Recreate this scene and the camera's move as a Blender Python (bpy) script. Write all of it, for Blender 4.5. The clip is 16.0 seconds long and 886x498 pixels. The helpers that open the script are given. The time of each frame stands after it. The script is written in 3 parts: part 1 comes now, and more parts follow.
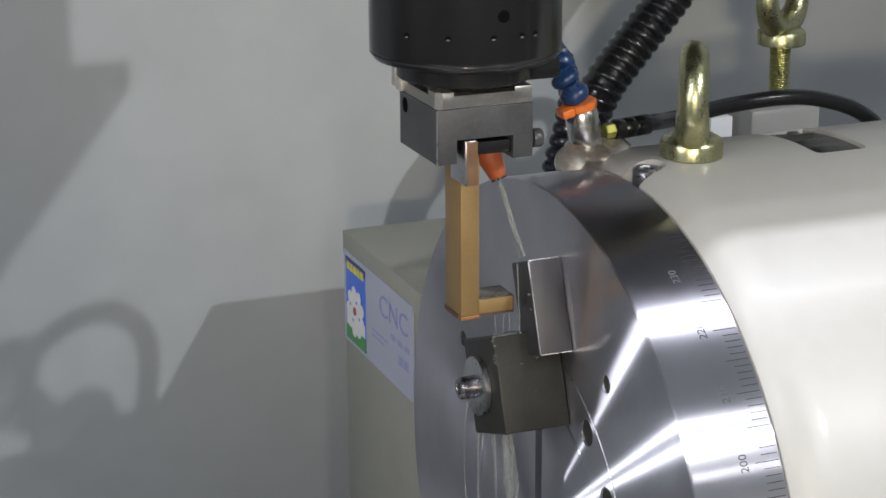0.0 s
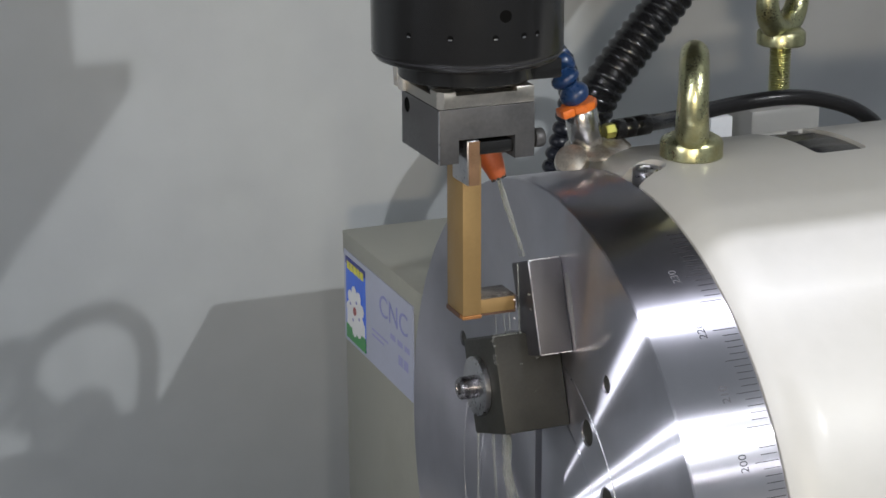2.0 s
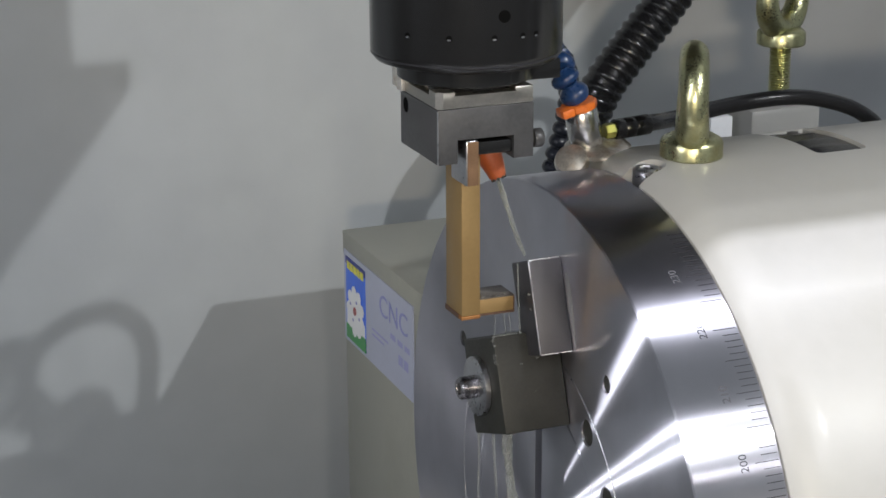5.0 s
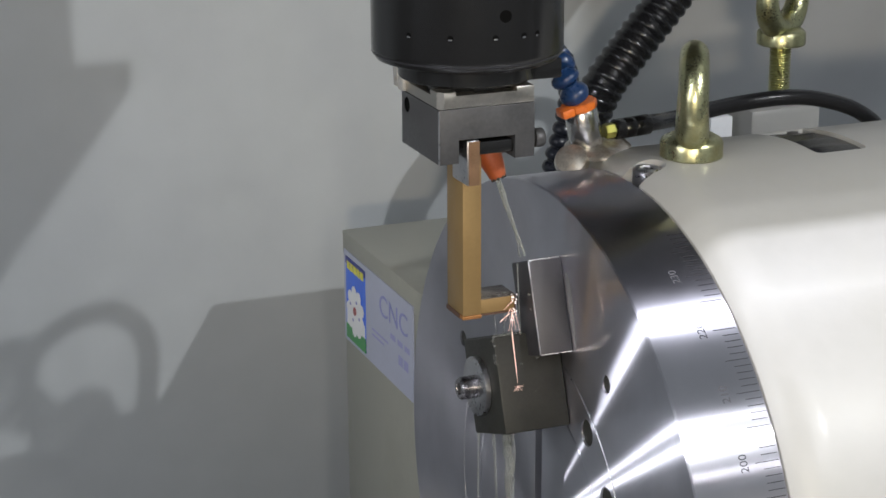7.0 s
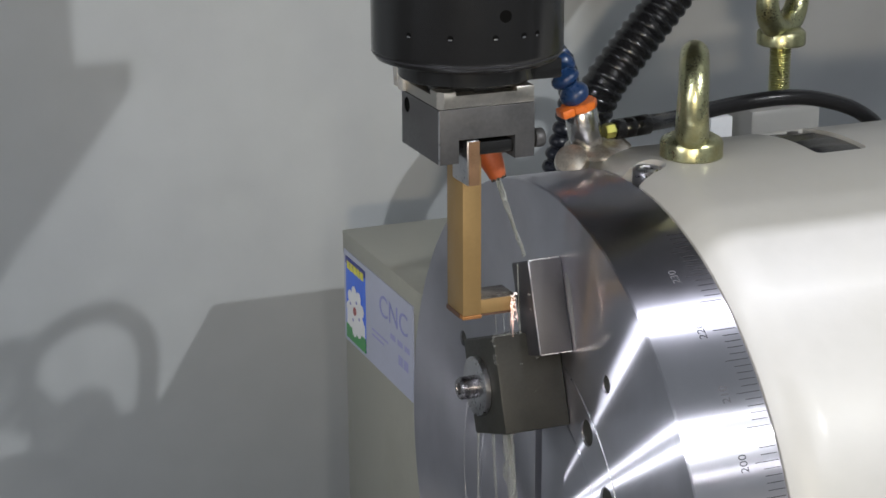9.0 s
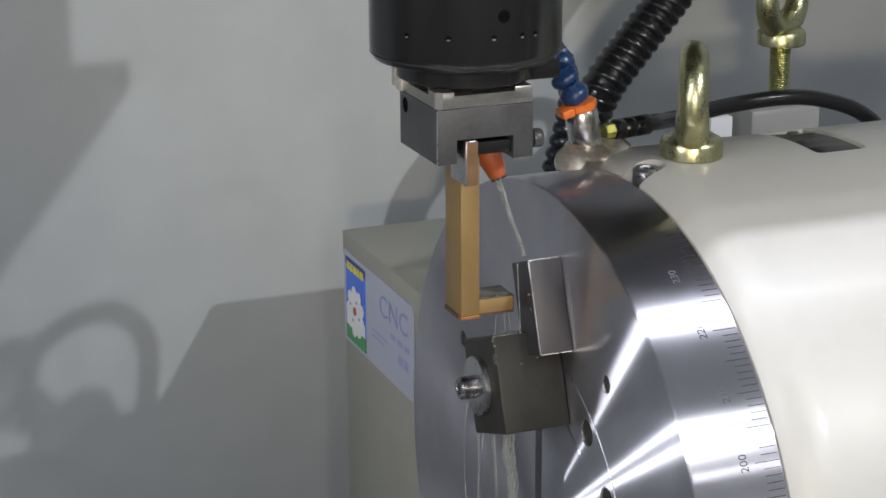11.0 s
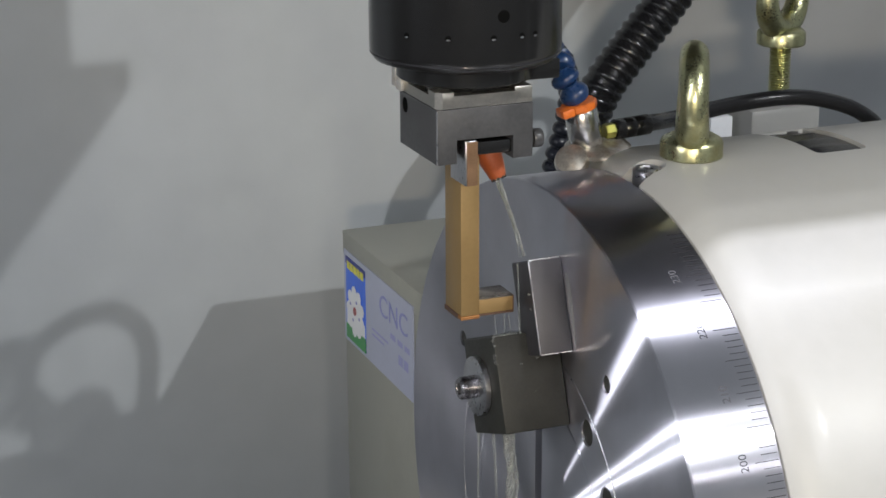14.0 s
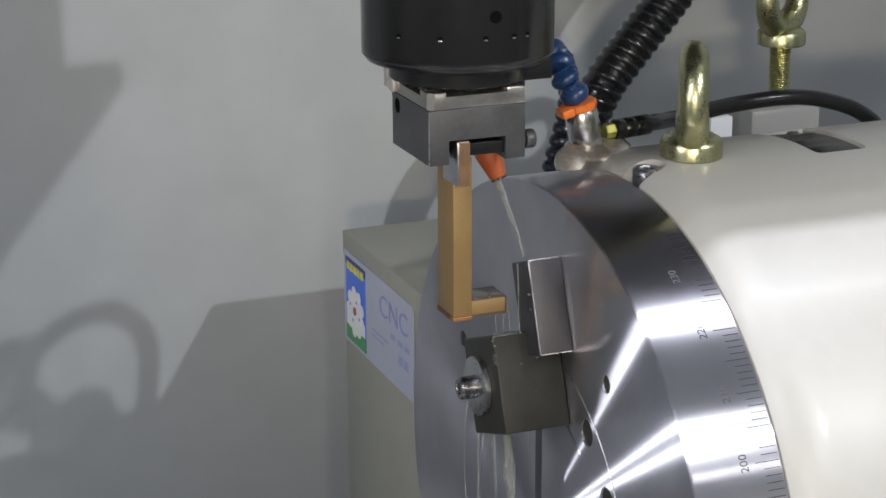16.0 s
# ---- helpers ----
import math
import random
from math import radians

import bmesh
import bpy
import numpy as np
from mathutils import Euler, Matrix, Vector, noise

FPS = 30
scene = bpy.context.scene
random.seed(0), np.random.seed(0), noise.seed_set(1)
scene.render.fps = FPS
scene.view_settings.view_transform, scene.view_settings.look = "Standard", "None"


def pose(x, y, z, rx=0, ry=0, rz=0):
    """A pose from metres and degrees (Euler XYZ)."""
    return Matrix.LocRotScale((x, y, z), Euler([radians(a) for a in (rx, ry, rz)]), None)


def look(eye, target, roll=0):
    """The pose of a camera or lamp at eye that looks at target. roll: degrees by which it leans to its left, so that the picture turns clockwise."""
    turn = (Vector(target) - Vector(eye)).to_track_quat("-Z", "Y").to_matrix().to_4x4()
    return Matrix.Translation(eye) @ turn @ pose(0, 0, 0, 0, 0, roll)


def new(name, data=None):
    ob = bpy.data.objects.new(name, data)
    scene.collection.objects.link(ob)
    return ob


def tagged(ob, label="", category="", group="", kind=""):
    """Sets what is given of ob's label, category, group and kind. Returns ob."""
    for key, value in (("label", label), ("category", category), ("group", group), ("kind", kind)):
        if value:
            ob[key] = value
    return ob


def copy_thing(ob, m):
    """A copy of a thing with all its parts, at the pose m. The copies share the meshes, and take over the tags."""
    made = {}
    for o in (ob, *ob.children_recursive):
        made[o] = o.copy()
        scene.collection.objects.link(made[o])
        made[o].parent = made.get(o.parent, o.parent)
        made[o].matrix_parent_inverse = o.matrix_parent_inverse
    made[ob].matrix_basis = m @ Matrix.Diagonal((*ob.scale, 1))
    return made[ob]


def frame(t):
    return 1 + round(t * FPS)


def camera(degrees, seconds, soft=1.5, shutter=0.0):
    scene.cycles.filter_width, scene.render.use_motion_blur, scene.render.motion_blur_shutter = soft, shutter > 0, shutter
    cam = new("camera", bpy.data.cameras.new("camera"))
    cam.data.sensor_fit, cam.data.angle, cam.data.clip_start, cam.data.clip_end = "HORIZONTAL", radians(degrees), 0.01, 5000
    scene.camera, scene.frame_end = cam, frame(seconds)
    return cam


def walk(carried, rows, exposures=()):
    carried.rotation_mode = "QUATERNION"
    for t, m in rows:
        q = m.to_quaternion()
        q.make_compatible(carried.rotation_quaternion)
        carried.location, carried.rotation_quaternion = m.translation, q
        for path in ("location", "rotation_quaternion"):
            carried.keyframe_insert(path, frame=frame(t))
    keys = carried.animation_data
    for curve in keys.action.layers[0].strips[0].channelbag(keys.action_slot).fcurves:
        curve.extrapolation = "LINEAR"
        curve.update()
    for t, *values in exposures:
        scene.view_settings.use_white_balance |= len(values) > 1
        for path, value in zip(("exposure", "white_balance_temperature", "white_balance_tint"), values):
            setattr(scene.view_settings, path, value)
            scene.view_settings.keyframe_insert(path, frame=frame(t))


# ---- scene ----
cam = camera(25.98, 16.0, soft=1.6)
EYE = Vector((-0.4169, -0.9071, 0.4780))
YAW, PITCH = radians(21.608), radians(17.392)
AIM = EYE + Vector((math.sin(YAW) * math.cos(PITCH), math.cos(YAW) * math.cos(PITCH), -math.sin(PITCH)))
STAND = look(EYE, AIM, -0.264)
walk(cam, [(0, STAND), (16.0, STAND)], exposures=[(0, 0.0), (16.0, 0.0)])

# ---- light ----
world = bpy.data.worlds.new("hall")
scene.world = world
world.use_nodes = True
world.node_tree.nodes["Background"].inputs[0].default_value = (0.85, 0.92, 0.97, 1)
world.node_tree.nodes["Background"].inputs[1].default_value = 0.26


def area_lamp(name, eye, target, sx, sy, watts, colour):
    data = bpy.data.lights.new(name, "AREA")
    data.shape, data.size, data.size_y, data.energy, data.color = "RECTANGLE", sx, sy, watts, colour
    ob = new(name, data)
    ob.matrix_world = look(eye, target)
    return ob


def spot_lamp(name, eye, target, degrees, watts, colour):
    data = bpy.data.lights.new(name, "SPOT")
    data.spot_size, data.spot_blend, data.shadow_soft_size, data.energy, data.color = radians(degrees), 1.0, 0.05, watts, colour
    ob = new(name, data)
    ob.matrix_world = look(eye, target)
    return ob


# two work lamps to the right, one beside the camera, a warm beam from behind it, three to the left, a long tube overhead
spot_lamp("work_lamp_beam", (-0.925, -2.20, 0.56), (0.46, 0.555, 0.36), 31, 80.0, (1.0, 0.84, 0.62))
area_lamp("work_lamp_low", (0.30, -1.30, 0.845), (0.1, 0.1, 0.1), 0.05, 0.02, 1.5, (0.96, 0.96, 1.0))
area_lamp("work_lamp_right", (0.69, -1.30, 1.155), (0.0, 0.3, 0.05), 0.024, 0.024, 14.6, (0.965, 0.98, 1.0))
area_lamp("work_lamp_front", (-0.28, -1.00, 0.385), (0.1, 0.3, 0.10), 0.05, 0.05, 1.5, (1.0, 0.93, 0.83))
area_lamp("work_lamp_high", (-0.44, -0.175, 0.842), (0.0, -0.1, 0.1), 0.02, 0.010, 1.7, (0.92, 0.94, 1.0))
area_lamp("work_lamp_left", (-0.80, -0.72, 0.86), (0.0, -0.1, 0.1), 0.05, 0.025, 3.6, (0.92, 0.94, 1.0))
area_lamp("work_lamp_side", (-1.10, -0.50, 0.55), (0.0, -0.1, 0.1), 0.03, 0.02, 3.4, (0.92, 0.94, 1.0))
area_lamp("ceiling_tube", (0.15, -0.25, 1.50), (0.15, -0.15, 0.0), 1.6, 0.014, 20.0, (0.88, 0.89, 1.0))


# ---- materials ----
def material(name, base, rough=0.5, metal=0.0, vary=0.15, scale=30.0, bump=0.0, bump_scale=200.0,
             rough_vary=0.15, coat=0.0, dirt=None, dirt_amount=0.0, dirt_scale=8.0, spec=0.5, stretch=None):
    m = bpy.data.materials.new(name)
    m.use_nodes = True
    nt = m.node_tree
    n, l = nt.nodes, nt.links
    b = n["Principled BSDF"]
    tc = n.new("ShaderNodeTexCoord")
    src = tc.outputs["Object"]
    if stretch:
        mp = n.new("ShaderNodeMapping")
        mp.inputs["Scale"].default_value = stretch
        l.new(src, mp.inputs["Vector"])
        src = mp.outputs["Vector"]

    def noise_node(s, detail=4.0):
        t = n.new("ShaderNodeTexNoise")
        t.inputs["Scale"].default_value, t.inputs["Detail"].default_value = s, detail
        l.new(src, t.inputs["Vector"])
        return t
    big, fine = noise_node(scale), noise_node(scale * 9, 3.0)
    add = n.new("ShaderNodeMath")
    add.operation = "ADD"
    l.new(big.outputs["Fac"], add.inputs[0])
    l.new(fine.outputs["Fac"], add.inputs[1])
    ramp = n.new("ShaderNodeMapRange")
    ramp.inputs["From Min"].default_value, ramp.inputs["From Max"].default_value = 0.7, 1.3
    l.new(add.outputs[0], ramp.inputs["Value"])
    mix = n.new("ShaderNodeMix")
    mix.data_type = "RGBA"
    lo, hi = [c * (1 - vary) for c in base], [min(1.0, c * (1 + vary)) for c in base]
    mix.inputs[6].default_value, mix.inputs[7].default_value = (*lo, 1), (*hi, 1)
    l.new(ramp.outputs[0], mix.inputs[0])
    out = mix.outputs[2]
    if dirt:
        d = noise_node(dirt_scale, 6.0)
        dr = n.new("ShaderNodeMapRange")
        dr.inputs["From Min"].default_value, dr.inputs["From Max"].default_value = 0.5, 0.72
        dr.inputs["To Max"].default_value = dirt_amount
        l.new(d.outputs["Fac"], dr.inputs["Value"])
        mix2 = n.new("ShaderNodeMix")
        mix2.data_type = "RGBA"
        mix2.inputs[7].default_value = (*dirt, 1)
        l.new(dr.outputs[0], mix2.inputs[0])
        l.new(out, mix2.inputs[6])
        out = mix2.outputs[2]
    l.new(out, b.inputs["Base Color"])
    rr = n.new("ShaderNodeMapRange")
    rr.inputs["From Min"].default_value, rr.inputs["From Max"].default_value = 0.7, 1.3
    rr.inputs["To Min"].default_value, rr.inputs["To Max"].default_value = rough * (1 - rough_vary), min(1, rough * (1 + rough_vary))
    l.new(add.outputs[0], rr.inputs["Value"])
    l.new(rr.outputs[0], b.inputs["Roughness"])
    b.inputs["Metallic"].default_value = metal
    b.inputs["Specular IOR Level"].default_value = spec
    b.inputs["Coat Weight"].default_value = coat
    b.inputs["Coat Roughness"].default_value = 0.15
    if bump:
        bn = noise_node(bump_scale, 3.0)
        bp = n.new("ShaderNodeBump")
        bp.inputs["Strength"].default_value, bp.inputs["Distance"].default_value = bump, 0.001
        l.new(bn.outputs["Fac"], bp.inputs["Height"])
        l.new(bp.outputs[0], b.inputs["Normal"])
    return m


def turned(name, base, rough, aniso, share, wetness):
    """Lathe-turned steel: fine rings round the x axis, highlights drawn out across them."""
    m = material(name, base, rough, 1.0, 0.06, 60.0, rough_vary=0.03)
    n, l = m.node_tree.nodes, m.node_tree.links
    b = n["Principled BSDF"]
    t = n.new("ShaderNodeTangent")
    t.direction_type, t.axis = "RADIAL", "X"
    g = n.new("ShaderNodeBsdfAnisotropic")
    g.inputs["Color"].default_value = (*base, 1)
    g.inputs["Roughness"].default_value = 0.32
    g.inputs["Anisotropy"].default_value = aniso
    mix = n.new("ShaderNodeMixShader")
    tc = n.new("ShaderNodeTexCoord")
    film = n.new("ShaderNodeTexNoise")
    film.inputs["Scale"].default_value, film.inputs["Detail"].default_value = 22.0, 6.0
    l.new(tc.outputs["Object"], film.inputs["Vector"])
    span = n.new("ShaderNodeMapRange")
    span.inputs["From Min"].default_value, span.inputs["From Max"].default_value = 0.35, 0.65
    span.inputs["To Min"].default_value, span.inputs["To Max"].default_value = share - 0.14, share + 0.12
    l.new(film.outputs["Fac"], span.inputs["Value"])
    l.new(span.outputs[0], mix.inputs[0])
    for node in (b, g):
        l.new(t.outputs[0], node.inputs["Tangent"])
    b.inputs["Anisotropic"].default_value = 0.98
    b.inputs["Anisotropic Rotation"].default_value = 0.25
    l.new(b.outputs[0], mix.inputs[1])
    l.new(g.outputs[0], mix.inputs[2])
    wet = n.new("ShaderNodeBsdfAnisotropic")
    wet.inputs["Color"].default_value = (*[c * 0.9 for c in base], 1)
    wet.inputs["Roughness"].default_value = 0.13
    over = n.new("ShaderNodeMixShader")
    spots = n.new("ShaderNodeTexNoise")
    spots.inputs["Scale"].default_value, spots.inputs["Detail"].default_value = 9.0, 5.0
    l.new(tc.outputs["Object"], spots.inputs["Vector"])
    amount = n.new("ShaderNodeMapRange")
    amount.inputs["From Min"].default_value, amount.inputs["From Max"].default_value = 0.38, 0.62
    amount.inputs["To Min"].default_value, amount.inputs["To Max"].default_value = wetness * 0.6, wetness * 1.4
    l.new(spots.outputs["Fac"], amount.inputs["Value"])
    l.new(amount.outputs[0], over.inputs[0])
    l.new(mix.outputs[0], over.inputs[1])
    l.new(wet.outputs[0], over.inputs[2])
    l.new(over.outputs[0], n["Material Output"].inputs["Surface"])
    return m


def glow(name, colour, strength):
    m = bpy.data.materials.new(name)
    m.use_nodes = True
    b = m.node_tree.nodes["Principled BSDF"]
    b.inputs["Base Color"].default_value = (*colour, 1)
    b.inputs["Emission Color"].default_value = (*colour, 1)
    b.inputs["Emission Strength"].default_value = strength
    return m


def clear(name, tint, rough=0.03, ior=1.33):
    m = bpy.data.materials.new(name)
    m.use_nodes = True
    b = m.node_tree.nodes["Principled BSDF"]
    b.inputs["Base Color"].default_value = (*tint, 1)
    b.inputs["Transmission Weight"].default_value = 1.0
    b.inputs["Roughness"].default_value = rough
    b.inputs["IOR"].default_value = ior
    return m


WALL = material("grey_wall_paint", (0.415, 0.435, 0.442), 0.55, vary=0.04, scale=3.0, bump=0.05, bump_scale=300, dirt=(0.38, 0.395, 0.38), dirt_amount=0.3, dirt_scale=4.0)
CEILING = material("dark_grey_paint", (0.07, 0.07, 0.075), 0.5, vary=0.06, scale=5.0)
SCREW = material("burnished_screw_steel", (0.30, 0.29, 0.30), 0.26, 1.0, 0.15, 90.0)
FLOOR = material("tank_floor_steel", (0.30, 0.30, 0.30), 0.35, 0.8, 0.1, 12.0, bump=0.1)
CREAM = material("cream_enamel", (0.378, 0.373, 0.352), 0.40, vary=0.03, scale=10.0, bump=0.12, bump_scale=90, coat=0.05, dirt=(0.36, 0.35, 0.30), dirt_amount=0.3, dirt_scale=14.0)
OLIVE = material("grey_olive_enamel", (0.335, 0.338, 0.292), 0.5, vary=0.06, scale=12.0, bump=0.1, bump_scale=120, dirt=(0.25, 0.25, 0.21), dirt_amount=0.4, dirt_scale=12.0)
STEEL_TURNED = turned("turned_steel", (0.69, 0.685, 0.745), 0.36, 0.86, 0.84, 0.24)
STEEL = material("ground_steel", (0.50, 0.50, 0.52), 0.30, 1.0, 0.1, 40.0, bump=0.05, bump_scale=600)
STEEL_GREY = material("grey_ground_steel", (0.13, 0.127, 0.135), 0.55, 1.0, 0.08, 60.0, bump=0.06, bump_scale=700, stretch=(1, 6, 1))
STEEL_DARK = material("blackened_steel", (0.064, 0.064, 0.066), 0.42, 0.35, 0.15, 60.0, bump=0.05, bump_scale=400)
STEEL_OIL = material("oily_dark_steel", (0.021, 0.021, 0.017), 0.5, 0.1, 0.25, 70.0, bump=0.1, bump_scale=300)
PLATE = material("nickel_plate", (0.42, 0.40, 0.36), 0.35, 1.0, 0.12, 60.0, bump=0.08, bump_scale=400)
CHROME = material("chrome", (0.62, 0.61, 0.60), 0.24, 1.0, 0.12, 60.0, dirt=(0.30, 0.24, 0.16), dirt_amount=0.5, dirt_scale=90)
LIP = material("polished_black", (0.03, 0.03, 0.034), 0.10, 0.3, 0.1, 80.0)
# near-black colour that stands in for the shade inside holes
HOLE_SHADE = material("hole_shade_black", (0.003, 0.003, 0.003), 0.9, spec=0.05)
BLACK = material("black_anodised", (0.0085, 0.0085, 0.0088), 0.20, 0.0, 0.05, 20.0, rough_vary=0.05)
RUBBER = material("black_rubber", (0.009, 0.009, 0.010), 0.22, 0.0, 0.2, 60.0)
ZINC = material("yellow_zinc", (0.46, 0.46, 0.27), 0.30, 1.0, 0.18, 70.0, bump=0.25, bump_scale=260, dirt=(0.45, 0.34, 0.12), dirt_amount=0.5, dirt_scale=60)
COPPER = material("copper_bar", (0.27, 0.178, 0.072), 0.48, 0.4, 0.07, 40.0, bump=0.04, bump_scale=500, dirt=(0.23, 0.13, 0.05), dirt_amount=0.3, dirt_scale=50)
COPPER_BROWN = material("brown_copper", (0.19, 0.11, 0.06), 0.5, 0.4, 0.2, 120.0, bump=0.05)
COPPER_BURNT = material("burnt_copper", (0.10, 0.055, 0.035), 0.6, 0.3, 0.35, 200.0, bump=0.2, bump_scale=600)
COPPER_EDGE = material("fresh_copper", (0.42, 0.20, 0.075), 0.4, 0.7, 0.3, 200.0, bump=0.1)
BLUE = material("blue_hose_plastic", (0.010, 0.035, 0.11), 0.3, 0.0, 0.15, 60.0, coat=0.3)
NAVY = material("dark_hose_plastic", (0.014, 0.016, 0.024), 0.3, 0.0, 0.2, 60.0, coat=0.2)
ORANGE = material("orange_plastic", (0.70, 0.16, 0.02), 0.42, 0.0, 0.1, 80.0, coat=0.1)
ORANGE_DEEP = material("orange_red_plastic", (0.38, 0.088, 0.028), 0.35, 0.0, 0.12, 80.0, coat=0.2)
BRASS = material("brass", (0.24, 0.23, 0.06), 0.45, 0.9, 0.1, 80.0)
LABEL_BASE = material("label_lilac", (0.45, 0.48, 0.60), 0.4, vary=0.05, scale=40)
LABEL_BLUE = material("label_blue", (0.04, 0.17, 0.85), 0.35, vary=0.08, scale=60)
LABEL_NAVY = material("label_navy", (0.02, 0.03, 0.25), 0.35, vary=0.08, scale=60)
LABEL_GREEN = material("label_green", (0.05, 0.30, 0.09), 0.35, vary=0.15, scale=60)
LABEL_WHITE = material("label_white", (0.82, 0.83, 0.85), 0.35, vary=0.03, scale=60)
LABEL_YELLOW = material("label_yellow", (0.75, 0.70, 0.06), 0.35, vary=0.08, scale=60)
LABEL_RED = material("label_red", (0.30, 0.05, 0.05), 0.35, vary=0.08, scale=60)
LABEL_INK = material("label_violet_ink", (0.27, 0.29, 0.57), 0.4, vary=0.1, scale=60)
LABEL_FAINT = material("label_faint_ink", (0.33, 0.34, 0.60), 0.4, vary=0.1, scale=60)
INK = material("engraved_black", (0.035, 0.035, 0.04), 0.7, vary=0.2, scale=90, spec=0.15)
INK_PALE = material("engraved_grey", (0.085, 0.085, 0.095), 0.8, vary=0.2, scale=90, spec=0.1)
COOLANT = clear("coolant", (0.93, 0.94, 0.90), 0.03)
COOLANT.node_tree.nodes["Principled BSDF"].inputs["Transmission Weight"].default_value = 0.91
WET_BURNT = material("wet_burnt_copper", (0.30, 0.26, 0.22), 0.22, 0.8, 0.3, 150.0, bump=0.15, bump_scale=300)
SATIN = material("satin_chrome", (0.74, 0.71, 0.66), 0.38, 0.85, 0.2, 90.0, dirt=(0.4, 0.26, 0.12), dirt_amount=0.6, dirt_scale=120)
SPARK = glow("spark_light", (1.0, 0.66, 0.55), 1.0)
SPARK_CORE = glow("spark_core_light", (1.0, 0.88, 0.86), 1.7)
RAM_PAINT = material("ram_paint", (0.10, 0.10, 0.10), 0.45, vary=0.05, scale=8)

# ---- building tools ----
ORIGIN = {}


def thing(name, at, label, category, group="", kind=""):
    ob = new(name)
    ob.empty_display_size = 0.02
    ob.location = at
    ORIGIN[ob] = Vector(at)
    return tagged(ob, label, category, group, kind)


def part(name, bm, mat, parent, label="", smooth=40):
    """Links a bmesh, modelled in world places, as one mesh under a thing or a part."""
    o = ORIGIN[parent]
    bmesh.ops.translate(bm, verts=bm.verts, vec=-o)
    bmesh.ops.recalc_face_normals(bm, faces=bm.faces)
    me = bpy.data.meshes.new(name)
    bm.to_mesh(me)
    bm.free()
    for mm in (mat if isinstance(mat, (list, tuple)) else [mat]):
        me.materials.append(mm)
    ob = new(name, me)
    ob.parent = parent
    ORIGIN[ob] = o
    if smooth:
        me.shade_smooth()
        me.set_sharp_from_angle(angle=radians(smooth))
    if label:
        ob["label"] = label
    return ob


def free(name, bm, mat, label, category="", group="", kind="", smooth=40):
    """A top-level mesh."""
    bmesh.ops.recalc_face_normals(bm, faces=bm.faces)
    me = bpy.data.meshes.new(name)
    bm.to_mesh(me)
    bm.free()
    me.materials.append(mat)
    ob = new(name, me)
    if smooth:
        me.shade_smooth()
        me.set_sharp_from_angle(angle=radians(smooth))
    ORIGIN[ob] = Vector((0, 0, 0))
    return tagged(ob, label, category, group, kind)


def box(x0, x1, y0, y1, z0, z1, bevel=0.0, m=None, segments=2):
    bm = bmesh.new()
    bmesh.ops.create_cube(bm, size=1.0)
    for v in bm.verts:
        v.co = Vector((x0 + (v.co.x + 0.5) * (x1 - x0), y0 + (v.co.y + 0.5) * (y1 - y0), z0 + (v.co.z + 0.5) * (z1 - z0)))
    if bevel:
        bmesh.ops.bevel(bm, geom=bm.edges[:], offset=bevel, segments=segments, affect="EDGES", profile=0.5)
    if m is not None:
        bmesh.ops.transform(bm, matrix=m, verts=bm.verts)
    return bm


def join(*bms):
    out = bms[0]
    for b in bms[1:]:
        me = bpy.data.meshes.new("tmp")
        b.to_mesh(me)
        b.free()
        out.from_mesh(me)
        bpy.data.meshes.remove(me)
    return out


def axes(at, way, up=(0, 0, 1)):
    """A frame at a place whose z axis runs along way."""
    w = Vector(way).normalized()
    a = Vector(up).cross(w)
    if a.length < 1e-4:
        a = Vector((1, 0, 0)).cross(w)
    a.normalize()
    m = Matrix((a, w.cross(a), w)).transposed().to_4x4()
    m.translation = at
    return m


def lathe(profile, at=(0, 0, 0), way=(0, 0, 1), n=48, close=True):
    """Turns (radius, height) pairs round the axis."""
    bm = bmesh.new()
    rings = []
    for rad, h in profile:
        if rad < 1e-6:
            rings.append([bm.verts.new((0, 0, h))])
        else:
            rings.append([bm.verts.new((rad * math.cos(2 * math.pi * i / n), rad * math.sin(2 * math.pi * i / n), h)) for i in range(n)])
    for a, b in zip(rings, rings[1:]):
        for i in range(n):
            j = (i + 1) % n
            if len(a) == 1 and len(b) == 1:
                continue
            if len(a) == 1:
                bm.faces.new((a[0], b[j], b[i]))
            elif len(b) == 1:
                bm.faces.new((a[i], a[j], b[0]))
            else:
                bm.faces.new((a[i], a[j], b[j], b[i]))
    if close:
        for ring in (rings[0], rings[-1]):
            if len(ring) > 2:
                bm.faces.new(ring)
    bmesh.ops.transform(bm, matrix=axes(at, way), verts=bm.verts)
    return bm


def smooth_path(points, per=12):
    """A rounded way through points (Catmull-Rom)."""
    p = [Vector(q) for q in points]
    p = [2 * p[0] - p[1]] + p + [2 * p[-1] - p[-2]]
    out = []
    for i in range(1, len(p) - 2):
        for k in range(per):
            t = k / per
            a, b, c, d = p[i - 1], p[i], p[i + 1], p[i + 2]
            out.append(0.5 * ((2 * b) + (c - a) * t + (2 * a - 5 * b + 4 * c - d) * t * t + (3 * b - a - 3 * c + d) * t ** 3))
    out.append(p[-2])
    return out


